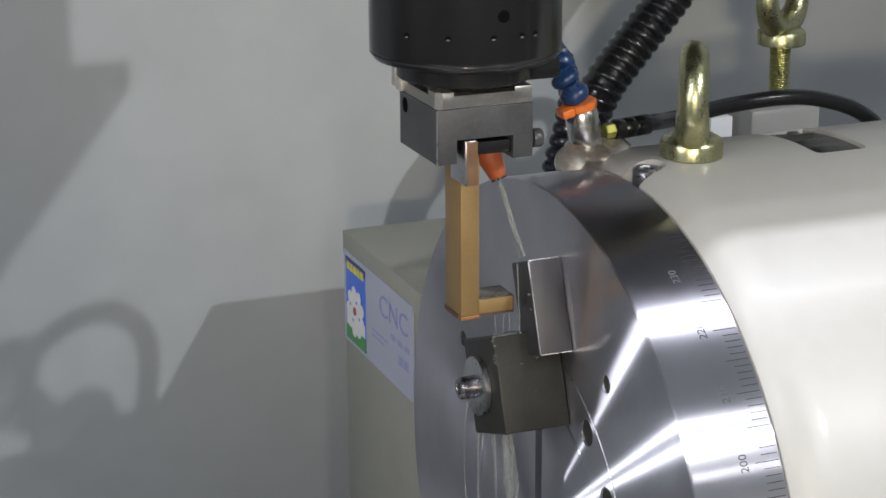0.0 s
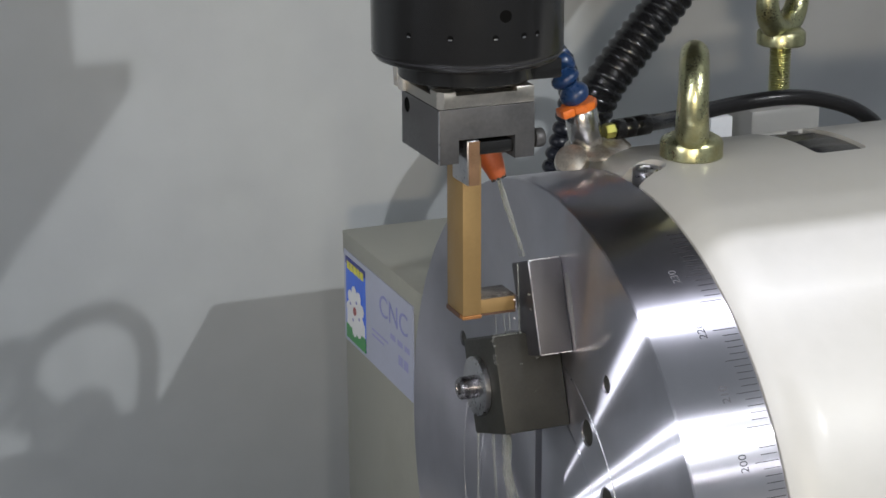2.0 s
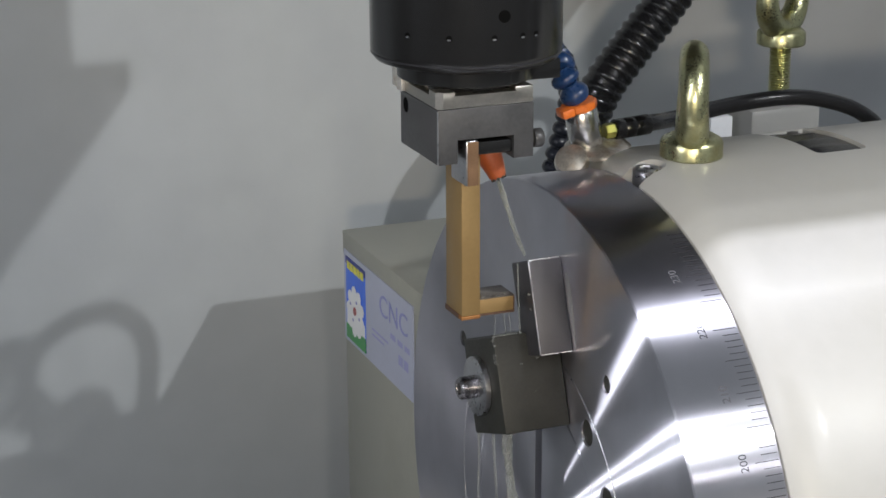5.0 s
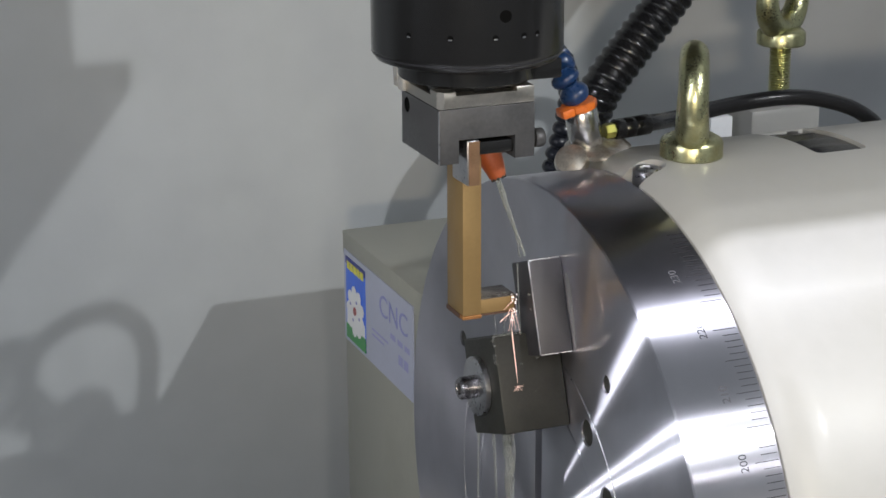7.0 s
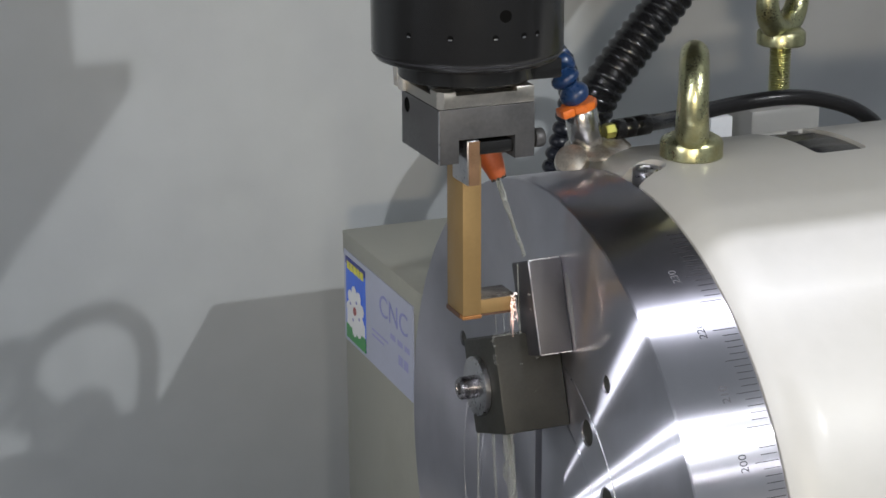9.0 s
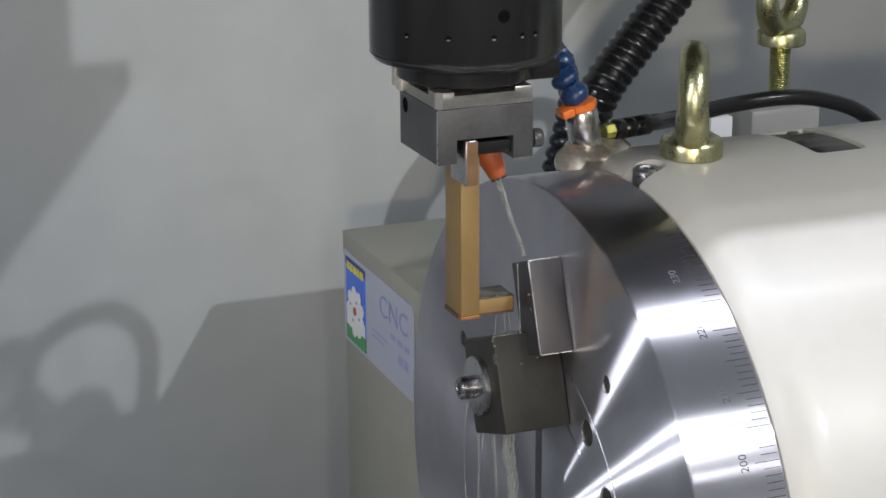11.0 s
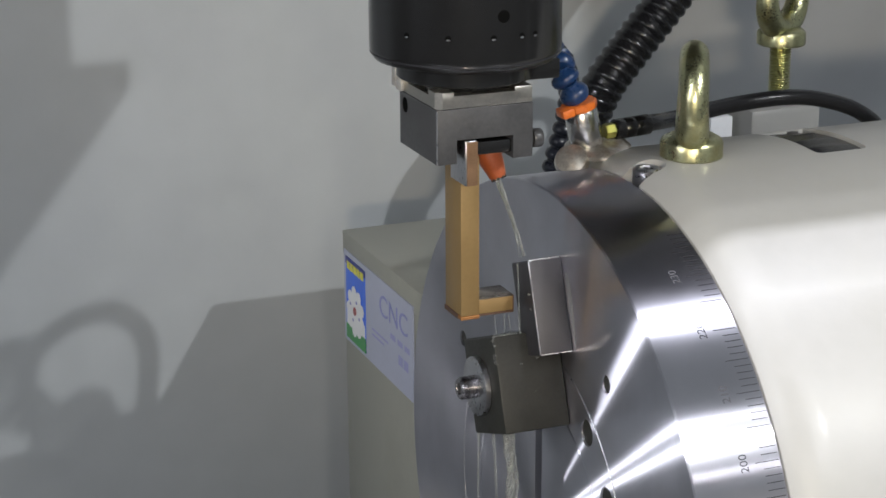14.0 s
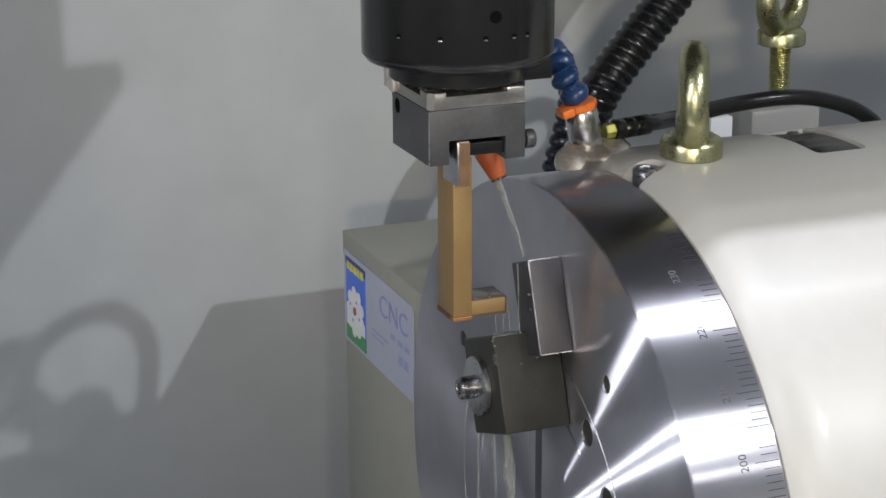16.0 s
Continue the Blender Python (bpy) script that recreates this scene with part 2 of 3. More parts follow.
def tube(path, radius, n=16, caps=True):
    """A round tube along a path; radius is a number or a function of the length gone, 0 to 1."""
    bm = bmesh.new()
    lengths = [0.0]
    for a, b in zip(path, path[1:]):
        lengths.append(lengths[-1] + (b - a).length)
    rings, up = [], Vector((0.13, 0.97, 0.2))
    for i, q in enumerate(path):
        way = (path[min(i + 1, len(path) - 1)] - path[max(i - 1, 0)]).normalized()
        side = up.cross(way).normalized()
        up = way.cross(side)
        r = radius(lengths[i]) if callable(radius) else radius
        rings.append([bm.verts.new(q + r * (side * math.cos(2 * math.pi * k / n) + up * math.sin(2 * math.pi * k / n))) for k in range(n)])
    for a, b in zip(rings, rings[1:]):
        for k in range(n):
            bm.faces.new((a[k], a[(k + 1) % n], b[(k + 1) % n], b[k]))
    if caps:
        bm.faces.new(rings[0])
        bm.faces.new(rings[-1])
    return bm


def resample(path, step):
    out, left = [path[0]], step
    for a, b in zip(path, path[1:]):
        d = (b - a).length
        at = 0.0
        while d - at >= left:
            at += left
            out.append(a.lerp(b, at / d))
            left = step
        left -= d - at
    return out


def cut(ob, *bms):
    """Takes solids out of a mesh for good."""
    for b in bms:
        bmesh.ops.recalc_face_normals(b, faces=b.faces)
        bmesh.ops.translate(b, verts=b.verts, vec=-ORIGIN[ob])
        me = bpy.data.meshes.new("cutter")
        b.to_mesh(me)
        b.free()
        c = new("cutter", me)
        c.matrix_world = Matrix.Translation(ORIGIN[ob])
        mod = ob.modifiers.new("cut", "BOOLEAN")
        mod.object, mod.operation, mod.solver = c, "DIFFERENCE", "EXACT"
        bpy.context.view_layer.update()
        done = bpy.data.meshes.new_from_object(ob.evaluated_get(bpy.context.evaluated_depsgraph_get()))
        ob.modifiers.clear()
        ob.data = done
        bpy.data.objects.remove(c)
    ob.data.shade_smooth()
    ob.data.set_sharp_from_angle(angle=radians(30))


def letters(text, size, m, depth=0.0002):
    """The outline of words as a mesh, laid in the plane of m."""
    cu = bpy.data.curves.new("letters", "FONT")
    cu.body, cu.size, cu.align_x, cu.align_y, cu.extrude = text, size, "CENTER", "CENTER", depth
    ob = new("letters", cu)
    bpy.context.view_layer.update()
    me = bpy.data.meshes.new_from_object(ob.evaluated_get(bpy.context.evaluated_depsgraph_get()))
    bpy.data.objects.remove(ob)
    bm = bmesh.new()
    bm.from_mesh(me)
    bpy.data.meshes.remove(me)
    bmesh.ops.transform(bm, matrix=m, verts=bm.verts)
    return bm


def socket_screw(parent, name, at, way, rad, height, mat, label=""):
    """A cap screw with its hexagon socket; way points out of the head."""
    s = part(name, lathe([(rad * 0.5, -height * 0.4), (rad * 0.98, 0), (rad, 0.0005), (rad, height - 0.001), (rad - 0.001, height), (rad * 0.56, height),
                          (rad * 0.52, height - 0.0005), (rad * 0.5, height * 0.45), (0, height * 0.4)], at, way, 32), mat, parent, label)
    w = Vector(way).normalized()
    part("socket", lathe([(rad * 0.50, height * 0.5), (rad * 0.50, height * 0.93), (rad * 0.44, height * 0.93), (rad * 0.44, height * 0.5)], at, w, 6, False), STEEL_DARK, s, "dark hexagon socket")
    return s


# ---- the enclosure ----
WALL_Y, TABLE_Z = 0.555, -0.262
free("wall_back", box(-1.6, 1.8, WALL_Y, WALL_Y + 0.05, TABLE_Z, 1.8), WALL, "grey painted sheet-metal back wall of the machine tank", "wall", kind="structure")
# unseen blocker, added to shade the right part of the back wall
free("lamp_block_panel", box(0.49, 1.20, -0.37, -0.35, TABLE_Z, 0.90), WALL, "unseen grey panel that keeps the right work lamp off part of the back wall", "wall", kind="structure")
# unseen, added so that the faceplate mirrors grey, not the bright world
free("wall_left", box(-1.65, -1.60, -1.6, WALL_Y + 0.05, TABLE_Z, 1.8), WALL, "unseen grey side wall that closes the tank and dulls the faceplate's reflection", "wall", kind="structure")
# unseen, added: its front edge draws the tube's shadow line on the drum
free("ceiling", box(-1.60, 0.55, -0.158, WALL_Y, 0.76, 0.80), CEILING, "unseen dark grey roof panel that cuts off lamp light and darkens reflections", "ceiling", kind="structure")
free("floor", box(-1.60, 1.80, -1.6, WALL_Y + 0.05, TABLE_Z - 0.04, TABLE_Z), FLOOR, "steel machine table under the rotary table", "floor", kind="structure")

# ---- the rotary table ----
R, DEPTH = 0.2, 0.050
table = thing("rotary_table", (0.25, 0.0, TABLE_Z), "cream enamelled rotary table with a large turned steel faceplate", "rotary table")
RH = 0.209
body = part("housing", lathe([(0.10, 0.045), (0.19, 0.045), (0.19, 0.0505), (0.1998, 0.0508), (0.2035, 0.0545), (0.2065, 0.0595), (0.2083, 0.066), (RH, 0.074), (RH, 0.45), (RH - 0.01, 0.46), (0, 0.46)], (0, 0, 0), (1, 0, 0), 160), CREAM, table, "glossy cream enamelled drum housing")
cut(body, box(0.1588, 0.1926, -0.0200, 0.0480, 0.198, 0.23, 0.004), lathe([(0.0098, 0.0), (0.0098, 0.05)], (0.0612, -0.005, 0.1960), (0, 0, 1), 32),
    box(0.03, 0.0612, -0.0148, 0.0048, 0.1960, 0.25))
bm = bmesh.new()
rows_ = []
for i in range(13):
    y = -0.0197 + i * 0.0674 / 12
    rows_.append([bm.verts.new((x, y, math.sqrt((RH - d) ** 2 - y * y))) for x, d in ((0.1591, 0.008), (0.1591, 0.0024), (0.1640, 0.0016 + 0.0005 * math.sin(i * 2.1)), (0.1880, 0.0016 + 0.0005 * math.cos(i * 1.7)), (0.1923, 0.0024), (0.1923, 0.008))])
for p, q in zip(rows_, rows_[1:]):
    for i in range(6):
        bm.faces.new((p[i], p[(i + 1) % 6], q[(i + 1) % 6], q[i]))
bm.faces.new(rows_[0])
bm.faces.new(rows_[-1])
plug = part("recess_plug", bm, RUBBER, table, "black rubber plug in a sunk slot")
part("plug_screw", lathe([(0.0, 0.0), (0.0032, 0.0), (0.0034, 0.0012), (0.0022, 0.0014), (0.0, 0.0006)], (0.1765, 0.034, 0.2052), (0, 0.16, 1), 18), STEEL_DARK, plug)
part("foot", box(0.06, 0.45, -0.20, 0.22, TABLE_Z, -0.12, 0.008), CREAM, table)

face = part("faceplate", lathe([(0.008, 0.004), (0.008, 0.0), (0.0832, 0.0), (0.0835, 0.0004), (0.0840, 0.0004), (0.0843, 0.0), (0.1110, 0.0), (0.1112, 0.0006), (0.1116, 0.0006), (0.1124, 0.0), (R - 0.0008, 0.0), (R, 0.0008),
                                (R, DEPTH - 0.001), (R - 0.001, DEPTH), (0.05, DEPTH), (0.008, DEPTH - 0.002)], (0, 0, 0), (1, 0, 0), 240), STEEL_TURNED, table, "turned bright steel faceplate with ring marks")
holes = []
for rad, ang in ((0.1416, 55), (0.1005, 53.4), (0.100, 31.6), (0.1355, 146), (0.1416, 235), (0.1416, 325), (0.1005, 233), (0.1005, 323)):
    a = radians(ang)
    holes.append((Vector((0, -rad * math.cos(a), rad * math.sin(a))), 0.0050 if rad > 0.12 else 0.0074))
cut(face, box(-0.01, 0.022, -0.0035, 0.0050, -0.25, 0.10), *[lathe([(q, -0.01), (q, 0.02)], p, (1, 0, 0), 24) for p, q in holes])
for p, q in holes:
    part("thread_insert", lathe([(q, 0.0012), (q - 0.0012, 0.003), (q - 0.0014, 0.018), (q * 0.5, 0.019), (0, 0.019)], p, (1, 0, 0), 24), STEEL_OIL, face, "dark threaded hole")

bm = bmesh.new()
loops = []
for i in range(240):
    c, s = math.cos(math.pi * i / 120), math.sin(math.pi * i / 120)
    loops.append([bm.verts.new((x, q * c, q * s)) for q, x in ((0.1111, 0.0003), (0.1112, -0.0002), (0.1114, -0.0004), (0.1116, -0.0002), (0.1117, 0.0003))])
for p, q in zip(loops, loops[1:] + loops[:1]):
    if max(v.co.y for v in p + q) > -0.0035 and min(v.co.y for v in p + q) < 0.0050 and p[0].co.z < 0:
        continue
    for k in range(5):
        bm.faces.new((p[k], p[(k + 1) % 5], q[(k + 1) % 5], q[k]))
bmesh.ops.recalc_face_normals(bm, faces=bm.faces)
part("ring_edge", bm, STEEL, face, "bright turned ring edge")

# degree marks on the rim
A0 = 30.95


def rim(deg, x, out=0.0):
    a = radians(A0 + deg)
    return Vector((x, -(R + out) * math.cos(a), (R + out) * math.sin(a)))


for k in range(-18, 40):
    length = 0.0130 if k % 5 == 0 else 0.0090
    c = rim(k, DEPTH - 0.0015 - length / 2)
    m = Matrix.Translation(c) @ Matrix.Rotation(-radians(A0 + k), 4, "X")
    part("degree_mark", box(-length / 2, length / 2, -0.00012, 0.00012, -0.00018, 0.00018, m=m), INK, face, smooth=0)
for k, word in ((-10, "190"), (0, "200"), (10, "210"), (20, "220"), (30, "230")):
    c = rim(k + 0.2, DEPTH - 0.0205, 0.00004)
    a = radians(A0 + k)
    up_x = Vector((0, math.sin(a), math.cos(a)))
    m = Matrix((up_x, Vector((-1, 0, 0)), up_x.cross(Vector((-1, 0, 0))))).transposed().to_4x4()
    m.translation = c
    part("degree_number", letters(word, 0.0062, m, 0.00008), INK_PALE, face, smooth=0)

socket_screw(table, "cap_screw", (0.0605, -0.005, 0.1955), (0, 0, 1), 0.0078, 0.0110, STEEL)

# motor box behind the drum
cover = part("motor_box", box(0.02, 0.42, 0.2292, 0.3980, TABLE_Z, 0.0615, 0.0025), OLIVE, table, "grey-olive painted sheet-metal motor box")
part("box_lid", box(0.0192, 0.4208, 0.2284, 0.3988, 0.0450, 0.0632, 0.0015), OLIVE, cover, "folded lid of the motor box")
LX = 0.0188


def on_label(u, v):
    """u across from the far edge, v down from the top, both 0 to 1."""
    return Vector((LX, 0.3935 - u * 0.145, 0.0500 - v * 0.0705))


def label_patch(u0, u1, v0, v1, lift):
    a, b = on_label(u0, v1), on_label(u1, v0)
    return box(LX - lift, LX + 0.0006, b.y, a.y, a.z, b.z)


sign = part("name_plate", label_patch(0, 1, 0, 1, 0.0004), LABEL_BASE, cover, "lilac name plate with a blue picture and CNC lettering", smooth=0)


part("picture", label_patch(0.035, 0.33, 0.055, 0.96, 0.0007), LABEL_BLUE, sign, "bright blue picture panel", smooth=0)
part("picture_top", label_patch(0.035, 0.33, 0.055, 0.13, 0.0009), LABEL_NAVY, sign, smooth=0)
part("picture_ground", label_patch(0.035, 0.33, 0.80, 0.96, 0.0009), LABEL_GREEN, sign, "green strip", smooth=0)
for u0, u1 in ((0.060, 0.100), (0.112, 0.146), (0.158, 0.200), (0.212, 0.250), (0.262, 0.305)):
    part("maker_bar", label_patch(u0, u1, 0.095, 0.180, 0.0011), LABEL_YELLOW, sign, "yellow lettering bar", smooth=0)
part("cloud", label_patch(0.045, 0.32, 0.66, 0.80, 0.0008), LABEL_WHITE, sign, "white band over the green strip", smooth=0)
part("emblem", lathe([(0.0, 0.0), (0.0150, 0.0), (0.0150, 0.0004), (0.0, 0.0004)], on_label(0.185, 0.585) - Vector((0.0015, 0, 0)), (1, 0, 0), 40), LABEL_WHITE, sign, "white toothed emblem", smooth=0)
for i in range(9):
    a = 2 * math.pi * i / 9
    p = on_label(0.185, 0.60) + Vector((-0.0014, 0.0145 * math.cos(a), 0.0150 * math.sin(a)))
    part("emblem_tooth", lathe([(0.0, 0.0), (0.0050, 0.0), (0.0050, 0.0003), (0.0, 0.0003)], p, (1, 0, 0), 14), LABEL_WHITE, sign, smooth=0)
part("emblem_core", lathe([(0.0, 0.0), (0.0032, 0.0), (0.0032, 0.0004), (0.0, 0.0004)], on_label(0.185, 0.585) - Vector((0.0020, 0, 0)), (1, 0, 0), 20), LABEL_RED, sign, smooth=0)
for i in range(4):
    a = 2 * math.pi * i / 4 + 0.4
    p = on_label(0.185, 0.585) + Vector((-0.0019, 0.0105 * math.cos(a), 0.0085 * math.sin(a)))
    part("emblem_spot", lathe([(0.0, 0.0), (0.0013, 0.0), (0.0013, 0.0003), (0.0, 0.0003)], p, (1, 0, 0), 12), LABEL_FAINT, sign, smooth=0)
LM = Matrix((Vector((0, -1, 0)), Vector((0, 0, 1)), Vector((-1, 0, 0)))).transposed().to_4x4()
LM.translation = on_label(0.735, 0.275) - Vector((0.0006, 0, 0))
part("lettering", letters("CNC", 0.027, LM @ Matrix.Diagonal((1.0, 0.85, 1, 1)), 0.0001), LABEL_INK, sign, "pale violet capitals", smooth=0)
for u0, u1, v0, v1 in ((0.69, 0.76, 0.475, 0.535), (0.79, 0.86, 0.475, 0.535), (0.885, 0.955, 0.475, 0.535), (0.80, 0.86, 0.63, 0.735), (0.875, 0.935, 0.63, 0.735),
                       (0.42, 0.66, 0.60, 0.625), (0.42, 0.60, 0.66, 0.685)):
    part("text_bar", label_patch(u0, u1, v0, v1, 0.0005), LABEL_FAINT, sign, smooth=0)


# ---- workpiece and clamp, on the faceplate, turned with it ----
TURN = radians(20)


def onface(x, v, w):
    """A place by distance before the face, along the clamp and towards the front."""
    return Vector((x, v * math.sin(TURN) - w * math.cos(TURN), v * math.cos(TURN) + w * math.sin(TURN)))


FM = Matrix((Vector((1, 0, 0)), onface(0, 0, -1), onface(0, 1, 0))).transposed().to_4x4()
work = thing("workpiece", onface(0, 0.124, 0.066), "grey ground steel block held against the faceplate", "workpiece")
part("block", box(-0.0190, 0.0, -0.0808, -0.0570, 0.0992, 0.150, 0.0009, FM), STEEL_GREY, work)
# bright strips for the worn edges and the highlights along them
part("edge_wear_glint", box(-0.0194, -0.0188, -0.0812, -0.0806, 0.0998, 0.1494, m=FM), STEEL, work, "bright edge strip for wear and highlight", smooth=0)
part("edge_wear_glint", box(-0.0185, -0.0004, -0.0810, -0.0805, 0.1494, 0.1502, m=FM), STEEL, work, "bright edge strip for wear and highlight", smooth=0)
part("edge_wear_glint", box(-0.0185, -0.0004, -0.0810, -0.0805, 0.0990, 0.0996, m=FM), STEEL, work, "bright edge strip for wear and highlight", smooth=0)
clamp = thing("clamp", onface(0, 0.086, 0.04), "oily dark steel clamp block with a cap screw", "clamp")
part("clamp_block", box(-0.038, 0.0, -0.0645, -0.0195, 0.0595, 0.1120, 0.0012, FM), STEEL_OIL, clamp)
wp = onface(-0.038, 0.086, 0.036)
part("washer", lathe([(0.006, 0), (0.0159, 0), (0.0164, 0.0004), (0.0164, 0.0030), (0.0159, 0.0034), (0.006, 0.0034)], wp, (-1, 0, 0), 48), STEEL, clamp, "bright round washer")
socket_screw(clamp, "cap_screw", wp + Vector((-0.0034, 0, 0)), (-1, 0, 0), 0.0063, 0.0092, SCREW)

# ---- eyebolts ----
def eyebolt(at, turn, stem, name="eyebolt"):
    e = thing(name, at, "yellow zinc-plated lifting eyebolt screwed in upright", "eyebolt", "lifting eyebolts")
    p = Vector(at)
    part("collar", lathe([(0.010, -0.001), (0.0165, 0.0), (0.0175, 0.001), (0.0175, 0.0085), (0.0165, 0.0105), (0.0130, 0.0125), (0.0, 0.013)], p + Vector((0, 0, stem)), (0, 0, 1), 40), ZINC, e)
    ring = bmesh.new()
    R0, n, k = 0.0225, 48, 20
    vs = []
    for i in range(n):
        a = 2 * math.pi * i / n
        thick = 0.0080 + 0.0014 * max(0, -math.sin(a))
        c = Vector((math.cos(a), 0, math.sin(a)))
        vs.append([ring.verts.new(c * R0 + thick * (c * math.cos(2 * math.pi * j / k) + Vector((0, 1, 0)) * math.sin(2 * math.pi * j / k))) for j in range(k)])
    for i in range(n):
        for j in range(k):
            ring.faces.new((vs[i][j], vs[(i + 1) % n][j], vs[(i + 1) % n][(j + 1) % k], vs[i][(j + 1) % k]))
    bmesh.ops.transform(ring, matrix=Matrix.Translation(p + Vector((0, 0, stem + 0.0345))) @ Matrix.Rotation(radians(turn), 4, "Z"), verts=ring.verts)
    part("ring", ring, ZINC, e)
    if stem > 0.001:
        prof = []
        for i in range(int(stem / 0.002) + 1):
            prof += [(0.0079, i * 0.002), (0.0068, i * 0.002 + 0.001)]
        part("threaded_stem", lathe([(0.005, -0.0001)] + prof + [(0.005, stem + 0.001)], p, (0, 0, 1), 28), ZINC, e)
    return e


part("rear_block", box(0.2780, 0.336, 0.250, 0.292, 0.0632, 0.1625, 0.004), CREAM, table, "cream block behind the drum")
part("stop_block", box(0.2520, 0.2700, 0.262, 0.282, 0.0632, 0.1570, 0.001), LABEL_WHITE, table, "small white block behind the drum")
part("washer", lathe([(0.009, 0), (0.0165, 0), (0.0168, 0.0004), (0.0168, 0.0022), (0.009, 0.0025)], (0.3116, 0.27, 0.1625), (0, 0, 1), 36), STEEL, table)
eyebolt((0.0905, 0.0, RH - 0.0006), 62, 0.0)
eyebolt((0.3116, 0.27, 0.1650), 30, 0.0395)

# ---- hoses and fittings behind the head ----
valve = thing("coolant_valve", (0.056, 0.055, 0.2016), "chrome coolant valve standing on the drum", "valve")
VY = 0.055
part("base_flange", lathe([(0.0, 0.0), (0.0170, 0.0), (0.0190, 0.0010), (0.0192, 0.0030), (0.0175, 0.0046), (0.0110, 0.0060), (0.0, 0.0062)], (0.0600, VY, 0.2015), (-0.06, -0.1, 1), 48), SATIN, valve)
part("outlet_cap", lathe([(0.0, -0.003), (0.0080, -0.002), (0.0098, 0.0), (0.0102, 0.003), (0.0090, 0.0062), (0.005, 0.0078), (0.0, 0.0082)], (0.0415, VY - 0.006, 0.1975), (-0.45, -0.55, 0.6), 32), SATIN, valve, "stained chrome outlet cap")
part("sleeve", lathe([(0.0, 0.0), (0.0094, 0.0), (0.0098, 0.0008), (0.0094, 0.0205), (0.0088, 0.0215), (0.0, 0.0215)], (0.0530, VY, 0.2065), (-0.22, 0, 1), 36), CHROME, valve, "bright chrome sleeve")
part("tap_ring", lathe([(0.0, 0.0), (0.0098, 0.0), (0.0104, 0.0008), (0.0104, 0.0040), (0.0098, 0.0048), (0.0, 0.0048)], (0.0482, VY, 0.2272), (-0.22, 0, 1), 10), ORANGE, valve, "orange plastic tap ring", smooth=20)
part("tap_lever", box(-0.0115, -0.004, -0.008, 0.003, 0.0, 0.0050, 0.001, Matrix.Translation((0.0462, VY, 0.2262)) @ Matrix.Rotation(radians(-14), 4, "Y")), ORANGE, valve)
part("brass_nipple", lathe([(0.0, 0.0), (0.0042, 0.0), (0.0046, 0.0006), (0.0046, 0.0058), (0.0042, 0.0064), (0.0, 0.0064)], (0.0640, VY, 0.2125), (1, 0, 0.08), 6), BRASS, valve, "small brass hexagon nipple", smooth=15)

hose_blue = thing("segmented_hose", (0.044, VY, 0.232), "blue segmented coolant hose arching from the valve", "coolant hose")
way = resample(smooth_path([(0.0468, VY, 0.2325), (0.0425, VY, 0.2405), (0.0350, VY, 0.2490), (0.0395, 0.0600, 0.2516), (0.0399, 0.0640, 0.2576), (0.0356, 0.0700, 0.2591), (0.0193, 0.0760, 0.2560), (0.0096, 0.0800, 0.2380), (0.0140, 0.0800, 0.2165)], 14), 0.0118)
for i, (a, b) in enumerate(zip(way, way[1:])):
    d = b - a
    L = d.length
    part("hose_segment", lathe([(0.0050, 0.0), (0.0072, 0.0006), (0.0084, L * 0.25), (0.0086, L * 0.45), (0.0078, L * 0.64), (0.0056, L * 0.80), (0.0050, L * 0.90), (0.0058, L * 1.06), (0.0, L * 1.08)], a, d, 24), BLUE, hose_blue)

big_way = resample(smooth_path([(0.178, 0.345, 0.0645), (0.182, 0.347, 0.105), (0.1990, 0.3360, 0.1630), (0.2220, 0.3370, 0.1920), (0.2555, 0.337, 0.2300), (0.305, 0.345, 0.285), (0.365, 0.36, 0.37), (0.42, 0.37, 0.50), (0.44, 0.375, 0.7595)], 40), 0.0008)
big_hose = thing("corrugated_hose", big_way[0], "thick black corrugated hose rising behind the drum", "hose")
part("hose_wall", tube(big_way[::4], 0.0148, 24), RUBBER, big_hose)
rib_bm = lathe([(0.0146, -0.0032), (0.0153, -0.0026), (0.0160, -0.0014), (0.0163, 0.0), (0.0160, 0.0014), (0.0153, 0.0026), (0.0146, 0.0032)], (0, 0, 0), (0, 0, 1), 28, False)
bmesh.ops.translate(rib_bm, verts=rib_bm.verts, vec=ORIGIN[big_hose])
rib = part("rib", rib_bm, RUBBER, big_hose, smooth=60)
step = resample(big_way, 0.0080)
for i, (a, b) in enumerate(zip(step, step[1:])):
    r = rib if i == 0 else new("rib", rib.data)
    r.parent = big_hose
    r.matrix_local = axes(a.lerp(b, 0.5) - ORIGIN[big_hose], b - a)
bead_hose = thing("bead_hose", (0.0705, 0.14, 0.149), "dark blue segmented coolant hose with an orange nozzle", "coolant hose")
way = resample(smooth_path([(0.0705, 0.140, 0.1490), (0.0728, 0.145, 0.1660), (0.0785, 0.140, 0.1960), (0.0796, 0.135, 0.2150), (0.0758, 0.130, 0.2285), (0.0680, 0.122, 0.2430), (0.0500, 0.112, 0.2500), (0.0300, 0.100, 0.2440), (0.0210, 0.092, 0.2260), (0.0190, 0.083, 0.2155), (-0.005, 0.045, 0.2160), (-0.022, 0.020, 0.2235), (-0.0300, 0.0086, 0.2290)], 24), 0.0086)
